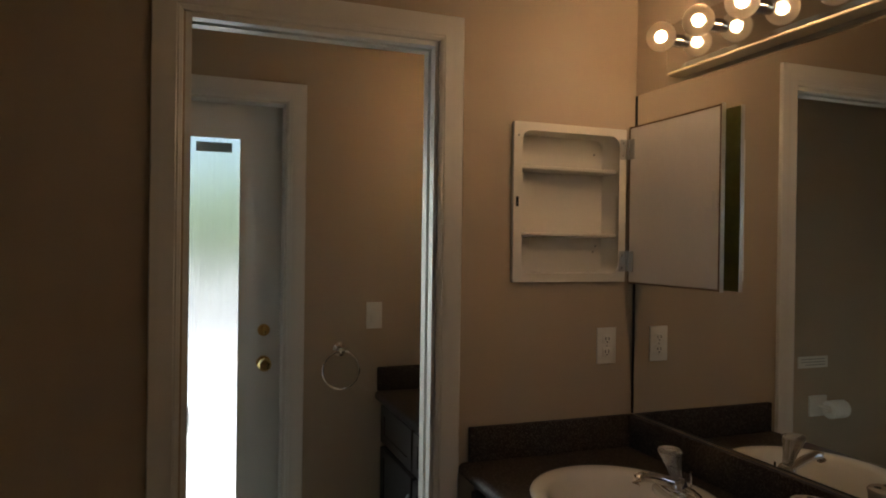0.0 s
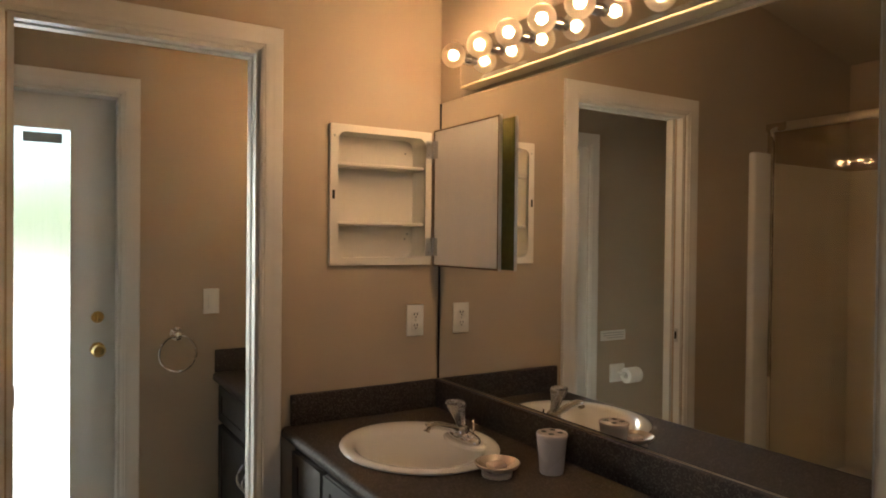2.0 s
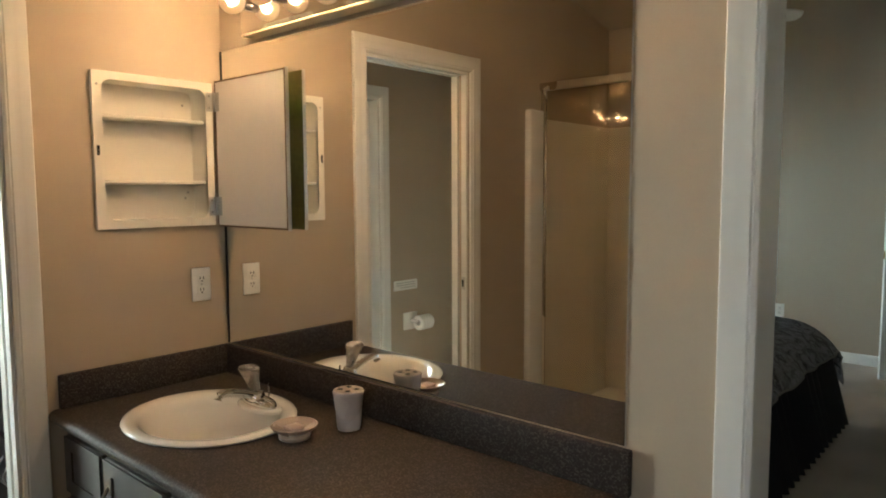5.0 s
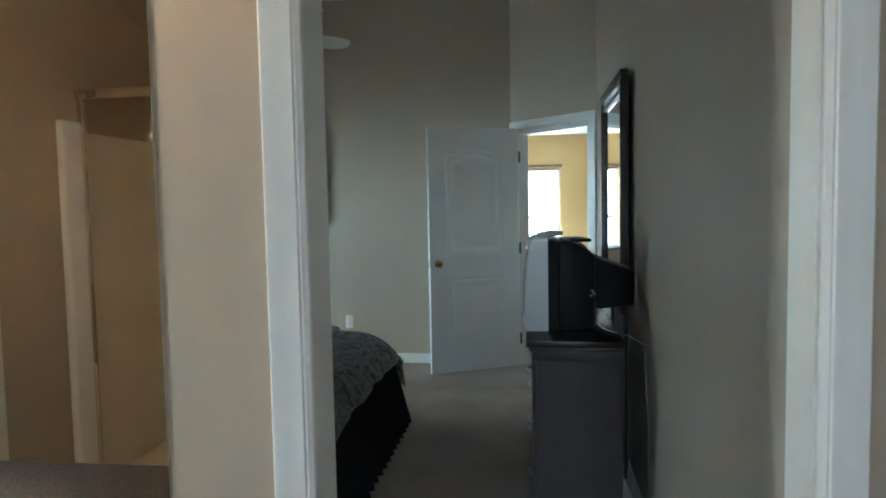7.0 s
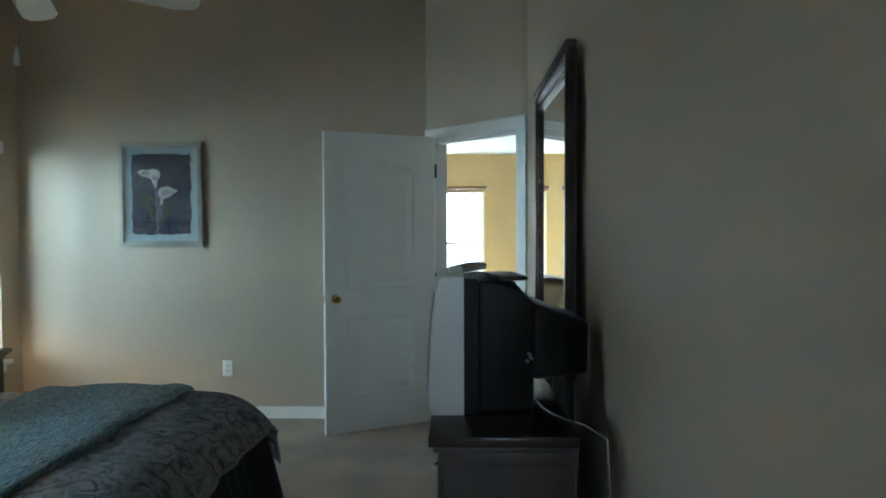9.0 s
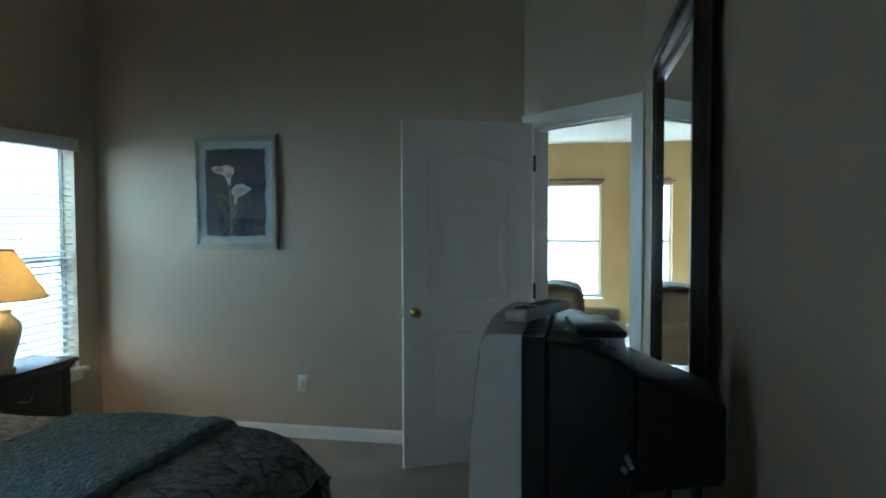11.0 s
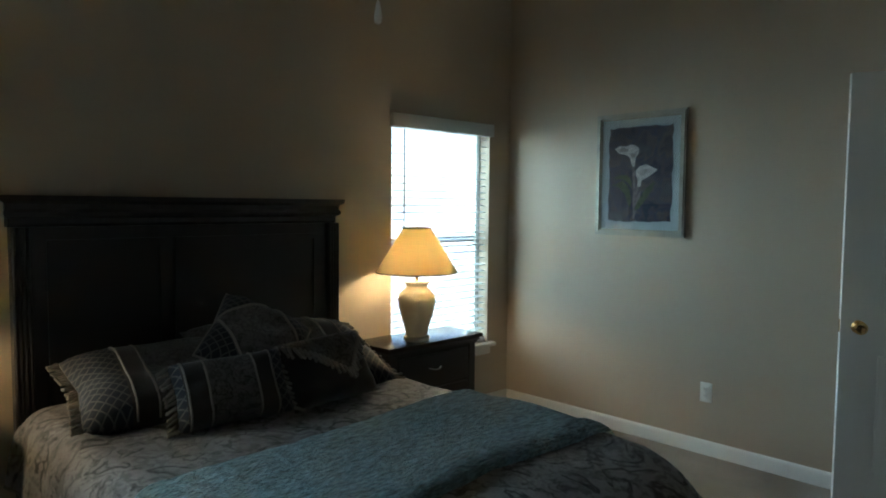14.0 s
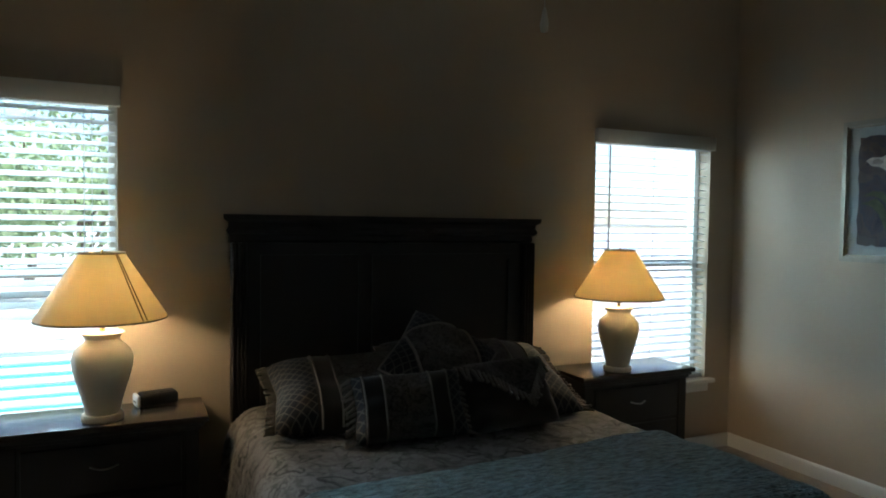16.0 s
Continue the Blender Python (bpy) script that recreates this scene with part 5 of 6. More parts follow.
B = BT + .012
roll = lambda a: Matrix.Rotation(radians(a), 4, "Y")
pillow("pillow", .90, .53, .21, pose(2.29, .525, B + .098, -73, 0, -6), [LATT, VELVET, FLORAL], [.21, .30], [0, 1, 2],
       "long pillow with blue lattice end, dark velvet band and fringe", "l", (.21, .30))
pillow("pillow", .86, .56, .20, pose(2.77, .49, B + .128, -69, 3, -3), [FLORAL, VELVET, LATT], [.68, .80], [0, 1, 2],
       "long floral pillow with dark velvet band and fringed end", "r", (.68, .80))
pillow("pillow", .42, .42, .17, pose(2.57, .455, B + .228, -50, 0, 1) @ roll(41), [LATT, FLORAL], [], [],
       "square blue lattice pillow with floral centre, tipped onto its corner", "", (), True)
pillow("pillow", .45, .27, .16, pose(2.315, .180, B + .118, -34, 0, -12) @ roll(-3), [LATT, VELVET, FLORAL], [.10, .27, .68, .84], [0, 1, 2, 1, 0],
       "small oblong pillow with floral middle and fringed end", "lr", (.10, .27, .68, .84))
PW, PH, PD = .44, .29, .16
t = pillow("pillow", PW, PH, PD, pose(2.738, .165, B + .124, -36, 0, 2) @ roll(-2), [VELVET], [], [0],
           "small dark pillow with fringed grey flap folded over it")
bm = bmesh.new()
fl = {}
n = 16
for i in range(n + 1):
    for j in range(n + 1 - i):
        a, b = i / n, j / n
        u, v = -.98 * (1 - a - b) + .98 * a + .22 * b, .97 * (1 - b) - .38 * b
        p = on_face(u, v, PW, PH, PD, .010 + .012 * math.sin(math.pi * a) * (1 - b))
        p.y -= .008 * noise.noise(p * 12)
        fl[(i, j)] = bm.verts.new(p)
for i in range(n):
    for j in range(n - i):
        bm.faces.new((fl[(i, j)], fl[(i + 1, j)], fl[(i, j + 1)]))
        if i + j < n - 1:
            bm.faces.new((fl[(i + 1, j)], fl[(i + 1, j + 1)], fl[(i, j + 1)]))
edgepts = [fl[(0, j)].co.copy() for j in range(n + 1)] + [fl[(i, n - i)].co.copy() for i in range(n + 1)]
thicken(bm, .006)
flap = part("flap", bm, FLORAL, t, "grey floral flap", world=False, smooth=60)
bm = bmesh.new()
for p, q in zip(edgepts, edgepts[1:]):
    a = p.lerp(q, .5) + Vector((0, -.006, 0))
    tassel(bm, a, a + Vector((random.uniform(-.01, .01), -.010, -.040 + random.uniform(-.008, .008))))
part("fringe", bm, CORD, flap, "taupe twisted fringe", world=False, smooth=60)


# nightstands and lamps
def nightstand(x0, x1, label):
    t = thing("nightstand", ((x0 + x1) / 2, .83, 0), label, "nightstand", "nightstands")
    y0, y1, z1 = .665, 1.0, .637
    part("top", bm_box(x0, x1, y0, y1, z1 - .026, z1, .005), DARKTOP, t)
    bm = bmesh.new()
    box(bm, x0 + .014, x1 - .014, y0 + .014, y1, z1 - .044, z1 - .0265, .006)
    box(bm, x0 + .026, x1 - .026, y0 + .026, y1, z1 - .060, z1 - .0445, .004)
    part("cornice", bm, DARK, t)
    part("body", bm_box(x0 + .04, x1 - .04, y0 + .045, y1 - .005, .06, z1 - .0605), DARK, t)
    for xx in (x0 + .036, x1 - .092):
        part("stile", bm_box(xx, xx + .056, y0 + .034, y0 + .046, .05, z1 - .061, .003, 1), DARK, t)
    for z0, zt in ((.365, .555), (.125, .345)):
        d = part("drawer", bm_box(x0 + .105, x1 - .105, y0 + .030, y0 + .0448, z0, zt, .005), DARK, t)
        xm = (x0 + x1) / 2
        part("handle", tube(bmesh.new(), [(xm - .05 + .1 * k / 8, y0 + .030 - .020 * math.sin(math.pi * k / 8), (z0 + zt) / 2 + .01 - .008 * math.sin(math.pi * k / 8)) for k in range(9)], .004, 8), STEEL, d, "dull metal bail handle")
    part("plinth", bm_box(x0 + .03, x1 - .03, y0 + .030, y1 - .005, .0, .059, .006), DARK, t)
    return t


nightstand(3.50, 4.285, "espresso wooden nightstand with two drawers by window")
nightstand(.835, 1.618, "espresso wooden nightstand holding lamp and clock radio")

SHADE = mat("cream_lamp_shade", (0.74, 0.66, 0.52), .85, vary=.04, fine=260, bump=.15)
nt = SHADE.node_tree
tr, mx = nt.nodes.new("ShaderNodeBsdfTranslucent"), nt.nodes.new("ShaderNodeMixShader")
tr.inputs[0].default_value = (.86, .74, .48, 1)
mx.inputs[0].default_value = .34
nt.links.new(nt.nodes["Principled BSDF"].outputs[0], mx.inputs[1])
nt.links.new(tr.outputs[0], mx.inputs[2])
nt.links.new(mx.outputs[0], nt.nodes["Material Output"].inputs["Surface"])


BARKSEAM = mat("brown_seam", (0.16, 0.10, 0.05), 0.9)


def table_lamp(x, y, label):
    t = thing("table_lamp", (x, y, .6375), label, "lamp", "bedside lamps")
    at = (x, y, .6375)
    part("foot", lathe(bmesh.new(), [(0, 0), (.076, 0), (.078, .006), (.078, .022), (.074, .027), (0, .027)], 40, at=at), CERAMIC, t)
    part("vase", lathe(bmesh.new(), [(0, .0272), (.064, .0272), (.066, .045), (.080, .10), (.098, .16), (.110, .21), (.114, .245), (.106, .278), (.085, .302), (.068, .315), (.064, .330), (.074, .346), (.084, .352), (.080, .356), (.05, .357), (0, .357)], 48, at=at), CERAMIC, t, "fluted cream ceramic vase")
    part("stem", rod(bmesh.new(), (x, y, .994), (x, y, 1.10), .010, seg=12), BRASS, t)
    b = part("bulb", ball(bmesh.new(), (x, y, 1.15), .030, sz=1.25, u=16, v=10), LBULB, t, "glowing bulb")
    bm = bmesh.new()
    lathe(bm, [(.243, .408), (.243, .416), (.170, .533), (.0845, .670), (.0845, .674), (.0820, .674), (.0820, .668), (.167, .531), (.240, .414), (.240, .408), (.243, .408)], 56, at=at)
    part("shade", bm, SHADE, t, "cream fabric cone shade", smooth=60)
    for r, zz in ((.243, .410), (.0845, .672)):
        part("shade_trim", tube(bmesh.new(), [(x + r * math.cos(2 * math.pi * k / 56), y + r * math.sin(2 * math.pi * k / 56), .6375 + zz) for k in range(56)], .004, 6, True), CORD, t, "brown edge trim")
    bm = bmesh.new()
    for k in range(3):
        a = 2 * math.pi * k / 3
        rod(bm, (x, y, 1.302), (x + .0855 * math.cos(a), y + .0855 * math.sin(a), 1.302), .0025, seg=6)
    rod(bm, (x, y, 1.19), (x, y, 1.325), .004, seg=8)
    part("harp", bm, BRASS, t)
    return t


table_lamp(3.806, .770, "cream ceramic vase lamp, lit, on nightstand by window")
t = table_lamp(1.220, .772, "cream ceramic vase lamp, lit, with cone shade")
for a in (-.92, -.84):
    ca, sa = math.cos(a), math.sin(a)
    part("shade_seam", rod(bmesh.new(), (1.220 + .2440 * ca, .772 + .2440 * sa, .6375 + .418), (1.220 + .0860 * ca, .772 + .0860 * sa, .6375 + .668), .0022, seg=6), BARKSEAM, t, "brown shade seam")

t = thing("clock_radio", (1.425, .945, .637), "small black clock radio with silver end on nightstand", "clock radio", rz=12)
bm = box(bmesh.new(), -.072, .085, -.045, .045, .001, .055, .014, 3)
part("case", bm, BLACK, t, world=False)
e = part("end_panel", box(bmesh.new(), -.088, -.0725, -.044, .044, .002, .052, .007, 3), TVSILVER, t, "silver end panel", world=False)
for k in range(2):
    part("button", bm_box(-.0905, -.0885, -.020 + .022 * k, -.010 + .022 * k, .018, .026), BLACK, e, world=False)
part("face", bm_box(-.062, .075, -.0465, -.0452, .012, .044), SCREEN, t, world=False)
part("display", bm_box(-.05, .02, -.0474, -.0466, .016, .038), BLACK, t, world=False)
for k in range(4):
    part("button", bm_box(-.05 + .03 * k, -.035 + .03 * k, -.02, -.008, .0551, .0575), BLACK, t, world=False)

# dresser with mirror, television on it
t = thing("dresser", (2.6, -2.37, 0), "long espresso wooden dresser with moulded top", "dresser")
dx0, dx1, dy0, dy1, dz = 1.672, 3.55, -2.515, -2.128, .872
part("top", bm_box(dx0, dx1, dy0, dy1, dz - .028, dz, .005), DARKTOP, t)
bm = bmesh.new()
box(bm, dx0 + .012, dx1 - .012, dy0, dy1 - .012, dz - .046, dz - .0285, .006)
box(bm, dx0 + .024, dx1 - .024, dy0, dy1 - .024, dz - .085, dz - .0465, .004)
part("cornice", bm, DRESSER, t)
part("body", bm_box(dx0 + .035, dx1 - .035, dy0 + .004, dy1 - .04, .07, dz - .0855), DRESSER, t)
part("plinth", bm_box(dx0 + .022, dx1 - .022, dy0 + .004, dy1 - .022, 0, .0695, .008), DRESSER, t)
w = (dx1 - dx0 - .10) / 3
for r, (z0, z1) in enumerate(((.09, .32), (.335, .56), (.575, .775))):
    for k in range(3):
        a = dx0 + .05 + k * w
        d = part("drawer", bm_box(a + .012, a + w - .012, dy1 - .0395, dy1 - .022, z0, z1, .005), DRESSER, t)
        part("handle", tube(bmesh.new(), [(a + w / 2 - .05 + .1 * q / 8, dy1 - .022 + .020 * math.sin(math.pi * q / 8), (z0 + z1) / 2) for q in range(9)], .004, 8), STEEL, d, "dull metal bail handle")

t = thing("dresser_mirror", (2.84, -2.60, dz), "dark wood framed mirror standing behind dresser against wall", "mirror")
mx0, mx1, mz0, mz1 = 2.300, 3.235, dz + .002, 2.02
mp = lambda u, v, d: Vector((u, -2.632 + d, v))
out = lambda a, top=.0: [(mx0 + a, mz0 + a), (mx1 - a, mz0 + a), (mx1 - a, mz1 - a), (mx0 + a, mz1 - a)]
bm = bmesh.new()
ringplate(bm, out(0), out(.016), .026, .050, mp)
ringplate(bm, out(.015), out(.030), .026, .056, mp)
ringplate(bm, out(.028), out(.070), .030, .044, mp)
ringplate(bm, out(.068), out(.078), .030, .050, mp)
ringplate(bm, out(.077), out(.088), .030, .043, mp)
part("frame", bm, DARKTOP, t, smooth=0)
part("cap", bm_box(mx0 - .010, mx1 + .010, -2.612, -2.572, mz1 + .0005, mz1 + .024, .008), DARK, t)
part("backing", slab(bmesh.new(), out(.004), mp, .018, .0298), DARK, t, smooth=0)
part("glass", slab(bmesh.new(), out(.080), mp, .0302, .036), MIRROR, t, smooth=0)
for xx in (mx0 + .15, mx1 - .21):
    part("support", bm_box(xx, xx + .06, -2.632, -2.6145, 0, 1.9), DARK, t)

t = thing("television", (2.09, -2.33, dz), "silver-fronted black tube television on dresser", "television")
TX0, TX1, TF, TZ = 1.868, 2.352, -2.155, dz + .002
prof = [(-2.222, 0), (-2.131, 0), (-2.127, .012), (-2.126, .10), (-2.130, .20), (-2.138, .29), (-2.150, .372), (-2.156, .386), (-2.166, .392), (-2.222, .392)]
bm = bmesh.new()
cols = []
for k in range(17):
    s = -1 + k / 8
    cols.append([bm.verts.new((TX0 + (TX1 - TX0) * k / 16, y + .016 * (1 - s * s) * (y > -2.2), TZ + zz)) for y, zz in prof])
for a, b in zip(cols, cols[1:]):
    for i in range(len(prof)):
        j = (i + 1) % len(prof)
        bm.faces.new((a[i], a[j], b[j], b[i]))
bm.faces.new(cols[0])
bm.faces.new(cols[-1])
bmesh.ops.recalc_face_normals(bm, faces=bm.faces)
part("bezel", bm, TVSILVER, t, "silver plastic front", smooth=40)
ys, zs = [y for y, z in prof[1:8]], [z for y, z in prof[1:8]]
bm = bmesh.new()
gr = {}
for i in range(13):
    for j in range(9):
        u, v = TX0 + .055 + (TX1 - TX0 - .11) * i / 12, .075 + .27 * j / 8
        s = (2 * u - TX0 - TX1) / (TX1 - TX0)
        gr[i, j] = bm.verts.new((u, float(np.interp(v, zs, ys)) + .016 * (1 - s * s) + .0016, TZ + v))
for i in range(12):
    for j in range(8):
        bm.faces.new((gr[i, j], gr[i, j + 1], gr[i + 1, j + 1], gr[i + 1, j]))
bmesh.ops.recalc_face_normals(bm, faces=bm.faces)
if sum(f.normal.y for f in bm.faces) < 0:
    bmesh.ops.reverse_faces(bm, faces=bm.faces)
part("screen", thicken(bm, .005), SCREEN, t, "dark glass screen", smooth=30)
for k in range(4):
    part("button", bm_box(TX0 + .20 + .03 * k, TX0 + .215 + .03 * k, -2.118, -2.106, TZ + .028, TZ + .036, .002, 1), GREY, t)


def shell(sections, bev=0.0):
    """A tapering case through rectangles (y, x0, x1, z0, z1) set one behind another."""
    bm = bmesh.new()
    rings = [[bm.verts.new((x, y, z)) for x, z in ((x0, z0), (x1, z0), (x1, z1), (x0, z1))] for y, x0, x1, z0, z1 in sections]
    for a, b in zip(rings, rings[1:]):
        for i in range(4):
            bm.faces.new((a[i], a[(i + 1) % 4], b[(i + 1) % 4], b[i]))
    bm.faces.new(rings[0])
    bm.faces.new(rings[-1])
    bmesh.ops.recalc_face_normals(bm, faces=bm.faces)
    if bev:
        bmesh.ops.bevel(bm, geom=[e for e in bm.edges if e.calc_face_angle(0) > .9], offset=bev, segments=3, affect="EDGES", profile=.5)
    return bm


part("rear_rim", shell([(-2.2225, TX0 + .003, TX1 - .003, TZ + .002, TZ + .389), (-2.262, TX0 + .006, TX1 - .006, TZ + .003, TZ + .387)]), BLACK, t, smooth=20)
part("rear_shell", shell([(-2.2625, TX0 + .012, TX1 - .012, TZ + .004, TZ + .383), (-2.33, TX0 + .018, TX1 - .018, TZ + .005, TZ + .375), (-2.395, TX0 + .030, TX1 - .030, TZ + .006, TZ + .345), (-2.425, TX0 + .040, TX1 - .040, TZ + .012, TZ + .315)], .012), BLACK, t, "black plastic rear shell", smooth=35)
part("tube_housing", shell([(-2.4255, TX0 + .085, TX1 - .085, TZ + .080, TZ + .310), (-2.50, TX0 + .105, TX1 - .105, TZ + .084, TZ + .280), (-2.598, TX0 + .125, TX1 - .125, TZ + .092, TZ + .246)], .014), BLACK, t, smooth=35)
for y, z in ((-2.402, .150), (-2.408, .170), (-2.414, .158)):
    part("socket", rod(bmesh.new(), (TX0 + .036, y, TZ + z), (TX0 + .016, y - .002, TZ + z), .005, seg=10), GREY, t, "pale cable plug")
for k in range(6):
    part("vent_rib", bm_box(TX0 + .10, TX1 - .10, -2.340 - .010 * k, -2.335 - .010 * k, TZ + .373 - .0046 * k, TZ + .377 - .0046 * k), BLACK, t)

t = thing("remote_control", (2.108, -2.239, TZ + .3925), "grey remote control lying on television", "remote", rz=-21)
part("case", box(bmesh.new(), -.112, .112, -.026, .026, .001, .024, .008, 3), REMOTE, t, world=False)
for k in range(7):
    for j in range(2):
        part("key", bm_box(-.02 + .016 * k, -.010 + .016 * k, -.016 + .019 * j, -.003 + .019 * j, .0242, .0265), BLACK, t, world=False)
part("key_pad", bm_box(-.09, -.045, -.016, .016, .0242, .0262, .0008, 1), BLACK, t, world=False)
t = thing("cable_box", (2.05, -2.352, TZ + .372), "small dark set-top box lying on television", "cable box", rz=8)
part("case", box(bmesh.new(), -.11, .11, -.045, .045, .004, .018, .006, 2), BLACK, t, world=False)
part("front_strip", bm_box(-.08, .08, .0452, .0462, .008, .014), GREY, t, world=False)
t = thing("power_cable", (1.8, -2.5, dz), "pale cable trailing over dresser end", "cable")
part("wire", tube(bmesh.new(), [(2.02, -2.44, dz + .010), (1.94, -2.452, dz + .006), (1.87, -2.468, dz + .008), (1.80, -2.50, dz + .010), (1.765, -2.545, dz + .004), (1.75, -2.600, dz - .03), (1.75, -2.618, .5), (1.76, -2.618, .12), (1.80, -2.616, .012)], .0021, 8), GREY, t)

# ceiling fan
FX, FY, FZ = 2.36, -.635, 2.33
t = thing("ceiling_fan", (FX, FY, 3.53), "white ceiling fan with pull chain, at rest", "ceiling fan")
part("canopy", lathe(bmesh.new(), [(0, 3.53), (.07, 3.53), (.06, 3.46), (.03, 3.43), (0, 3.43)], 28, at=(FX, FY, 0)), TRIM, t)
part("down_rod", rod(bmesh.new(), (FX, FY, 2.50), (FX, FY, 3.44), .013), TRIM, t)
part("motor", lathe(bmesh.new(), [(0, 2.53), (.06, 2.525), (.13, 2.49), (.145, 2.44), (.135, 2.39), (.11, 2.348), (.06, 2.338), (.05, 2.322), (0, 2.320)], 32, at=(FX, FY, 0)), TRIM, t)
for k in range(5):
    a = radians(-49 + 72 * k)
    m = Matrix.Translation((FX, FY, FZ)) @ Matrix.Rotation(a, 4, "Z") @ Matrix.Rotation(radians(-13), 4, "X")
    bm = bmesh.new()
    ol = [(.20, -.055), (.40, -.066), (.60, -.068), (.655, -.045), (.668, 0), (.655, .045), (.60, .068), (.40, .066), (.20, .055)]
    slab(bm, ol, lambda u, v, d: Vector((u, v, d)), -.004, .004)
    bm.transform(m)
    bl = part("blade", bm, TRIM, t, "white fan blade", smooth=0)
    bm = bm_box(.10, .24, -.018, .018, .0045, .010, .002, 1)
    bm.transform(m)
    part("blade_arm", bm, TRIM, bl)
part("pull_chain", rod(bmesh.new(), (FX + .02, FY, 2.055), (FX + .02, FY, 2.322), .0016, seg=6), STEEL, t)
part("chain_pull", lathe(bmesh.new(), [(0, 1.985), (.010, 1.990), (.012, 2.01), (.006, 2.045), (.003, 2.056), (0, 2.057)], 16, at=(FX + .02, FY, 0)), PLASTIC, t, "white pull knob")

# ---------------------------------------------------------------- living room
def roll_arm(x0, x1):
    """An upholstered arm with a rolled top, running along y."""
    xm, r = (x0 + x1) / 2, (x1 - x0) / 2
    bm = bmesh.new()
    ol = [(x0 + .02, .06), (x1 - .02, .06), (x1 - .02, .50)] + [(xm + r * math.cos(radians(a)), .555 + r * math.sin(radians(a))) for a in range(-30, 211, 20)] + [(x0 + .02, .50)]
    slab(bm, ol, lambda u, v, d: Vector((u, d, v)), -2.69, -2.02)
    return bm


t = thing("armchair", (6.8, -2.35, 0), "cream upholstered armchair with blanket over its back", "armchair")
part("seat_base", bm_box(6.455, 7.145, -2.71, -2.03, .06, .36, .03, 3), SOFA, t)
part("seat_cushion", bm_box(6.465, 7.135, -2.70, -2.425, .361, .50, .05, 4), SOFA, t)
bm = bm_box(6.42, 7.18, -2.42, -2.0, .361, .90, .13, 6)
for v in bm.verts:
    v.co.y += .16 * (v.co.z - .36)
part("backrest", bm, SOFA, t)
for x0, x1 in ((6.30, 6.45), (7.15, 7.30)):
    part("arm", roll_arm(x0, x1), SOFA, t, "rolled arm", smooth=45)
for x, y in ((6.40, -2.66), (6.40, -2.08), (7.20, -2.66), (7.20, -2.08)):
    part("leg", rod(bmesh.new(), (x, y, 0), (x, y, .062), .022, .03, 10), DARK, t)
t = thing("draped_blanket", (6.75, -2.12, .9), "grey-brown blanket draped over armchair back", "blanket")
bm = bmesh.new()
gr = {}
for i in range(25):
    for j in range(21):
        u, v = i / 24, j / 20
        x = 6.40 + .46 * u + .08 * (v - .5)
        s = (v - .22) * 1.05
        if s < 0:
            y, z = -1.900 + .02 * u, .880 + s
        elif s < .42:
            y, z = -1.900 - s, .880 + .032 * math.sin(math.pi * s / .42)
        else:
            y, z = -2.322 - .035 * min(1, (s - .42) / .12), .880 - (s - .42)
        w = noise.noise(Vector((x * 7, s * 6, 1)))
        gr[i, j] = bm.verts.new((x, y - .012 * abs(w) - .004, z + .016 * abs(w) + .004))
for i in range(24):
    for j in range(20):
        bm.faces.new((gr[i, j], gr[i + 1, j], gr[i + 1, j + 1], gr[i, j + 1]))
bmesh.ops.recalc_face_normals(bm, faces=bm.faces)
thicken(bm, .02)
part("cloth", bm, mat("grey_brown_knit", (0.15, 0.135, 0.13), 0.9, vary=0.25, fine=90, bump=0.5), t, smooth=60)

# ---------------------------------------------------------------- outdoors
single("ground", bm_box(-250, 250, -250, 250, -.42, -.17), GRASS, kind="structure", smooth=0)
bm = bmesh.new()
ringplate(bm, [(-200, 1.19), (240, 1.19), (240, 240), (-200, 240)], [(-.6, 3.1), (3.2, 3.1), (3.2, 6.8), (-.6, 6.8)], -.20, -.08, lambda u, v, d: Vector((u, v, d)))
single("pool_deck", bm, CONCRETE, kind="structure", smooth=0)
single("pool_water", bm_box(-.6, 3.2, 3.1, 6.8, -.19, -.14), WATER, kind="structure", smooth=0)
single("patio_east", bm_box(10.05, 240, -200, 1.1, -.20, -.08), CONCRETE, kind="structure", smooth=0)


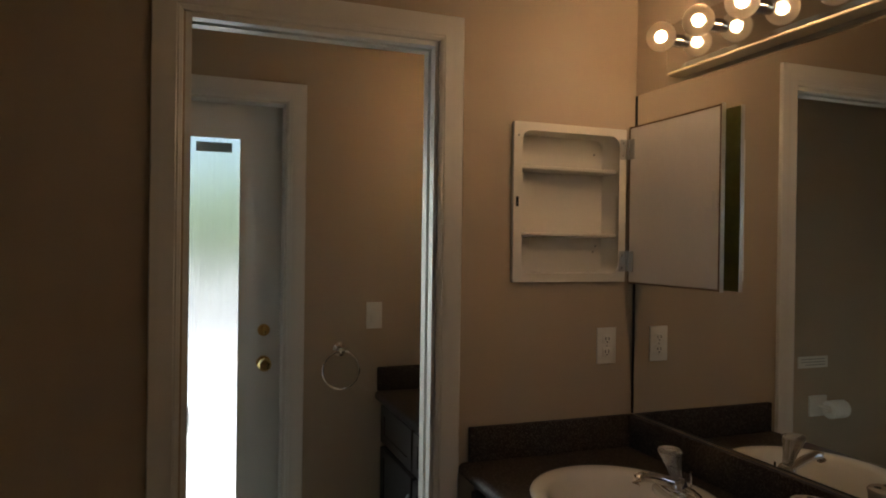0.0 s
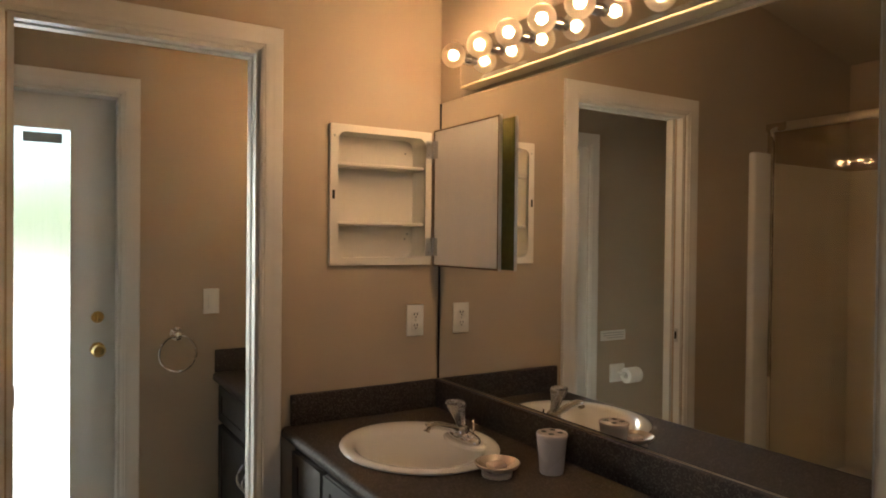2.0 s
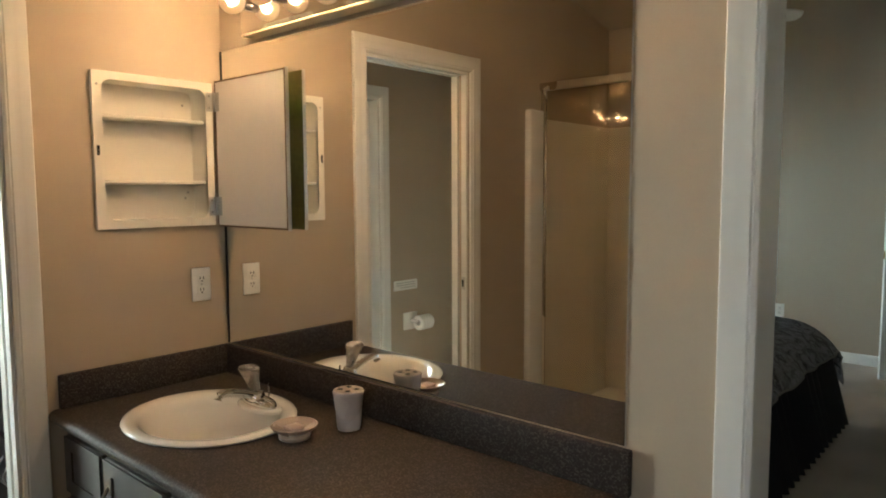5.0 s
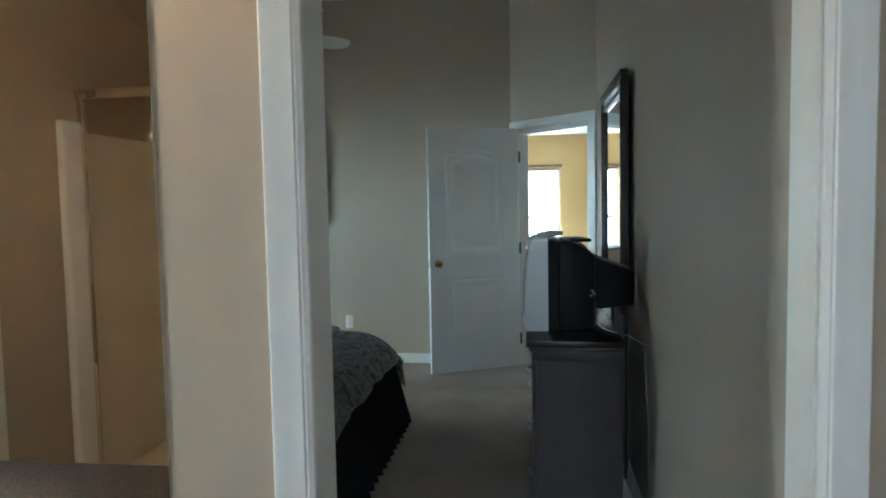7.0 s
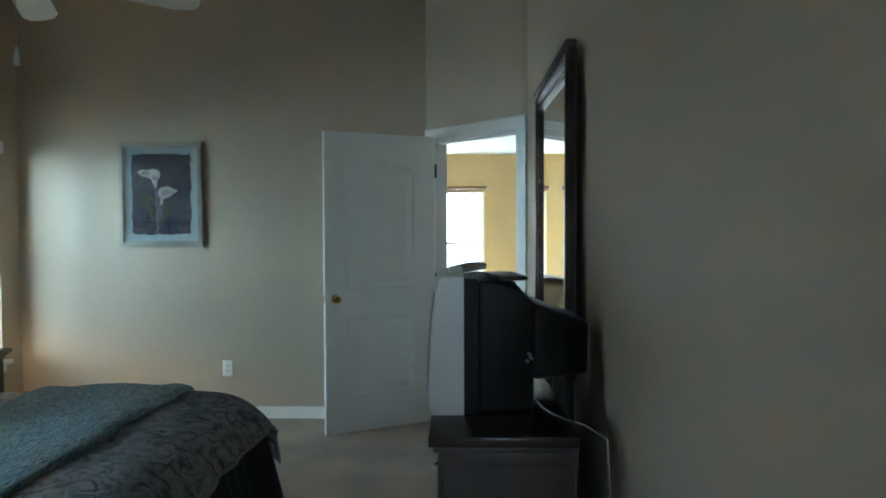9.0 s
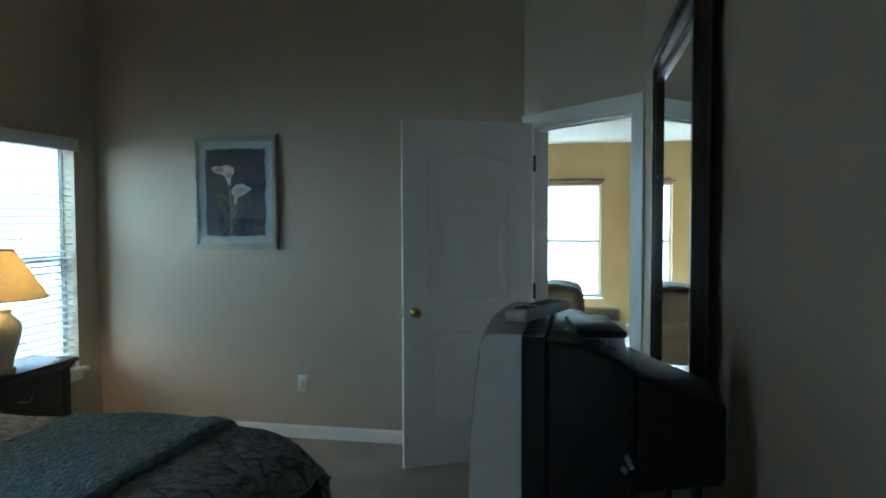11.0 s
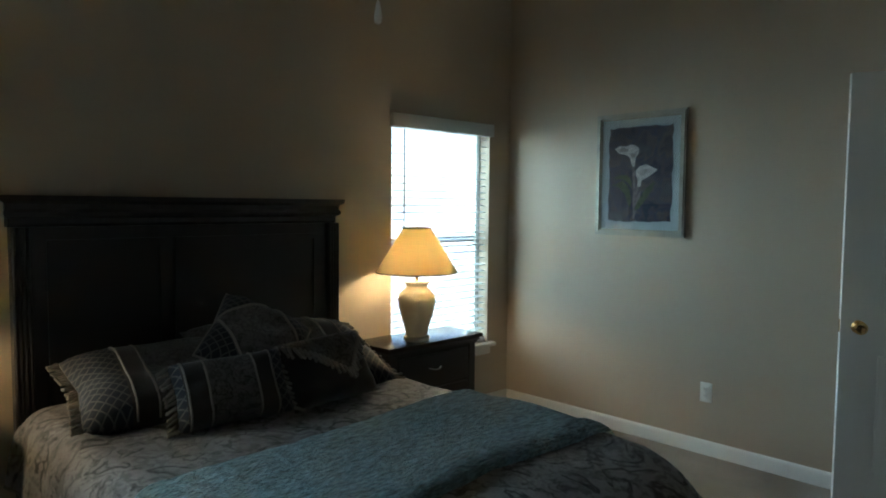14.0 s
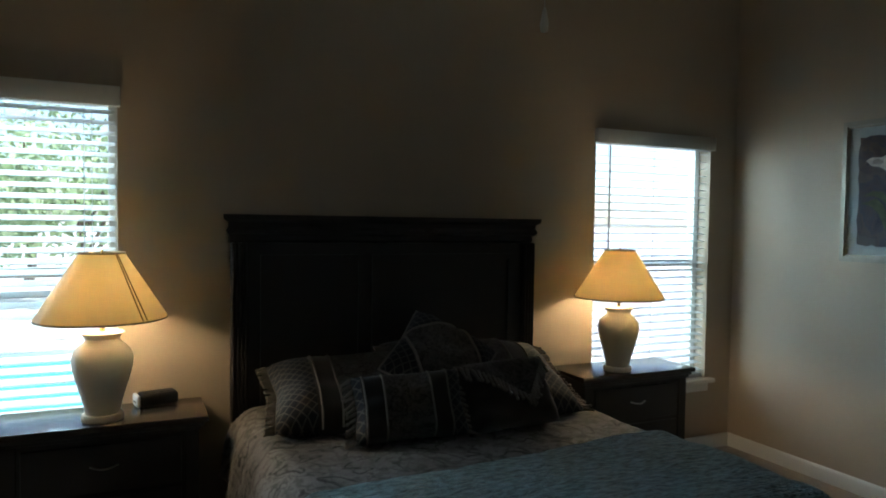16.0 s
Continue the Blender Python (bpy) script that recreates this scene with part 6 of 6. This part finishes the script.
def tree(x, y, h, r, seedv, label, n=900):
    rnd = random.Random(seedv)
    t = thing("tree", (x, y, -.17), label, "tree", "garden trees")
    bm = bmesh.new()
    tube_pts = [(x + .1 * math.sin(k), y, -.17 + h * .5 * k / 5) for k in range(6)]
    for k in range(5):
        rod(bm, tube_pts[k], tube_pts[k + 1], .12 - .015 * k, .105 - .015 * k, 8)
    for k in range(6):
        a = rnd.uniform(0, 6.28)
        rod(bm, tube_pts[3 + k % 3], (x + r * .6 * math.cos(a), y + r * .6 * math.sin(a), h * rnd.uniform(.55, .9)), .04, .012, 6)
    part("trunk", bm, BARK, t)
    vs, fs = [], []
    for k in range(n):
        u = Vector((rnd.gauss(0, 1), rnd.gauss(0, 1), rnd.gauss(0, 1))).normalized() * (rnd.random() ** .4)
        lump = 1 + .35 * noise.noise(u * 2.3 + Vector((seedv, 0, 0)))
        c = Vector((x + u.x * r * lump, y + u.y * r * lump, h * .62 + u.z * h * .42 * lump))
        a, b = Vector((rnd.gauss(0, 1), rnd.gauss(0, 1), rnd.gauss(0, 1))).normalized(), Vector((rnd.gauss(0, 1), rnd.gauss(0, 1), rnd.gauss(0, 1)))
        b = a.cross(b).normalized()
        s = rnd.uniform(.06, .12)
        i = len(vs)
        vs += [c - a * s, c + b * s * .5, c + a * s, c - b * s * .5]
        fs.append((i, i + 1, i + 2, i + 3))
    me = bpy.data.meshes.new("crown")
    me.from_pydata([tuple(v) for v in vs], [], fs)
    me.materials.append(LEAF)
    o = new("crown", me)
    o.parent = t
    o.matrix_basis = Matrix.Translation((-x, -y, .17))


for k, (x, y, h, r) in enumerate(((-9, 12.5, 4.6, 2.3), (-6.2, 11.8, 3.6, 2.0), (-3.4, 12.6, 2.6, 1.7), (-1.2, 12.2, 2.5, 1.6), (.6, 11.6, 3.0, 1.8), (2.6, 12.8, 2.6, 1.8), (-.8, 16, 4.4, 2.6), (4.4, 15.5, 3.4, 2.4))):
    tree(x, y, h, r, 11 + k, "leafy green garden tree beyond the pool", 1600)
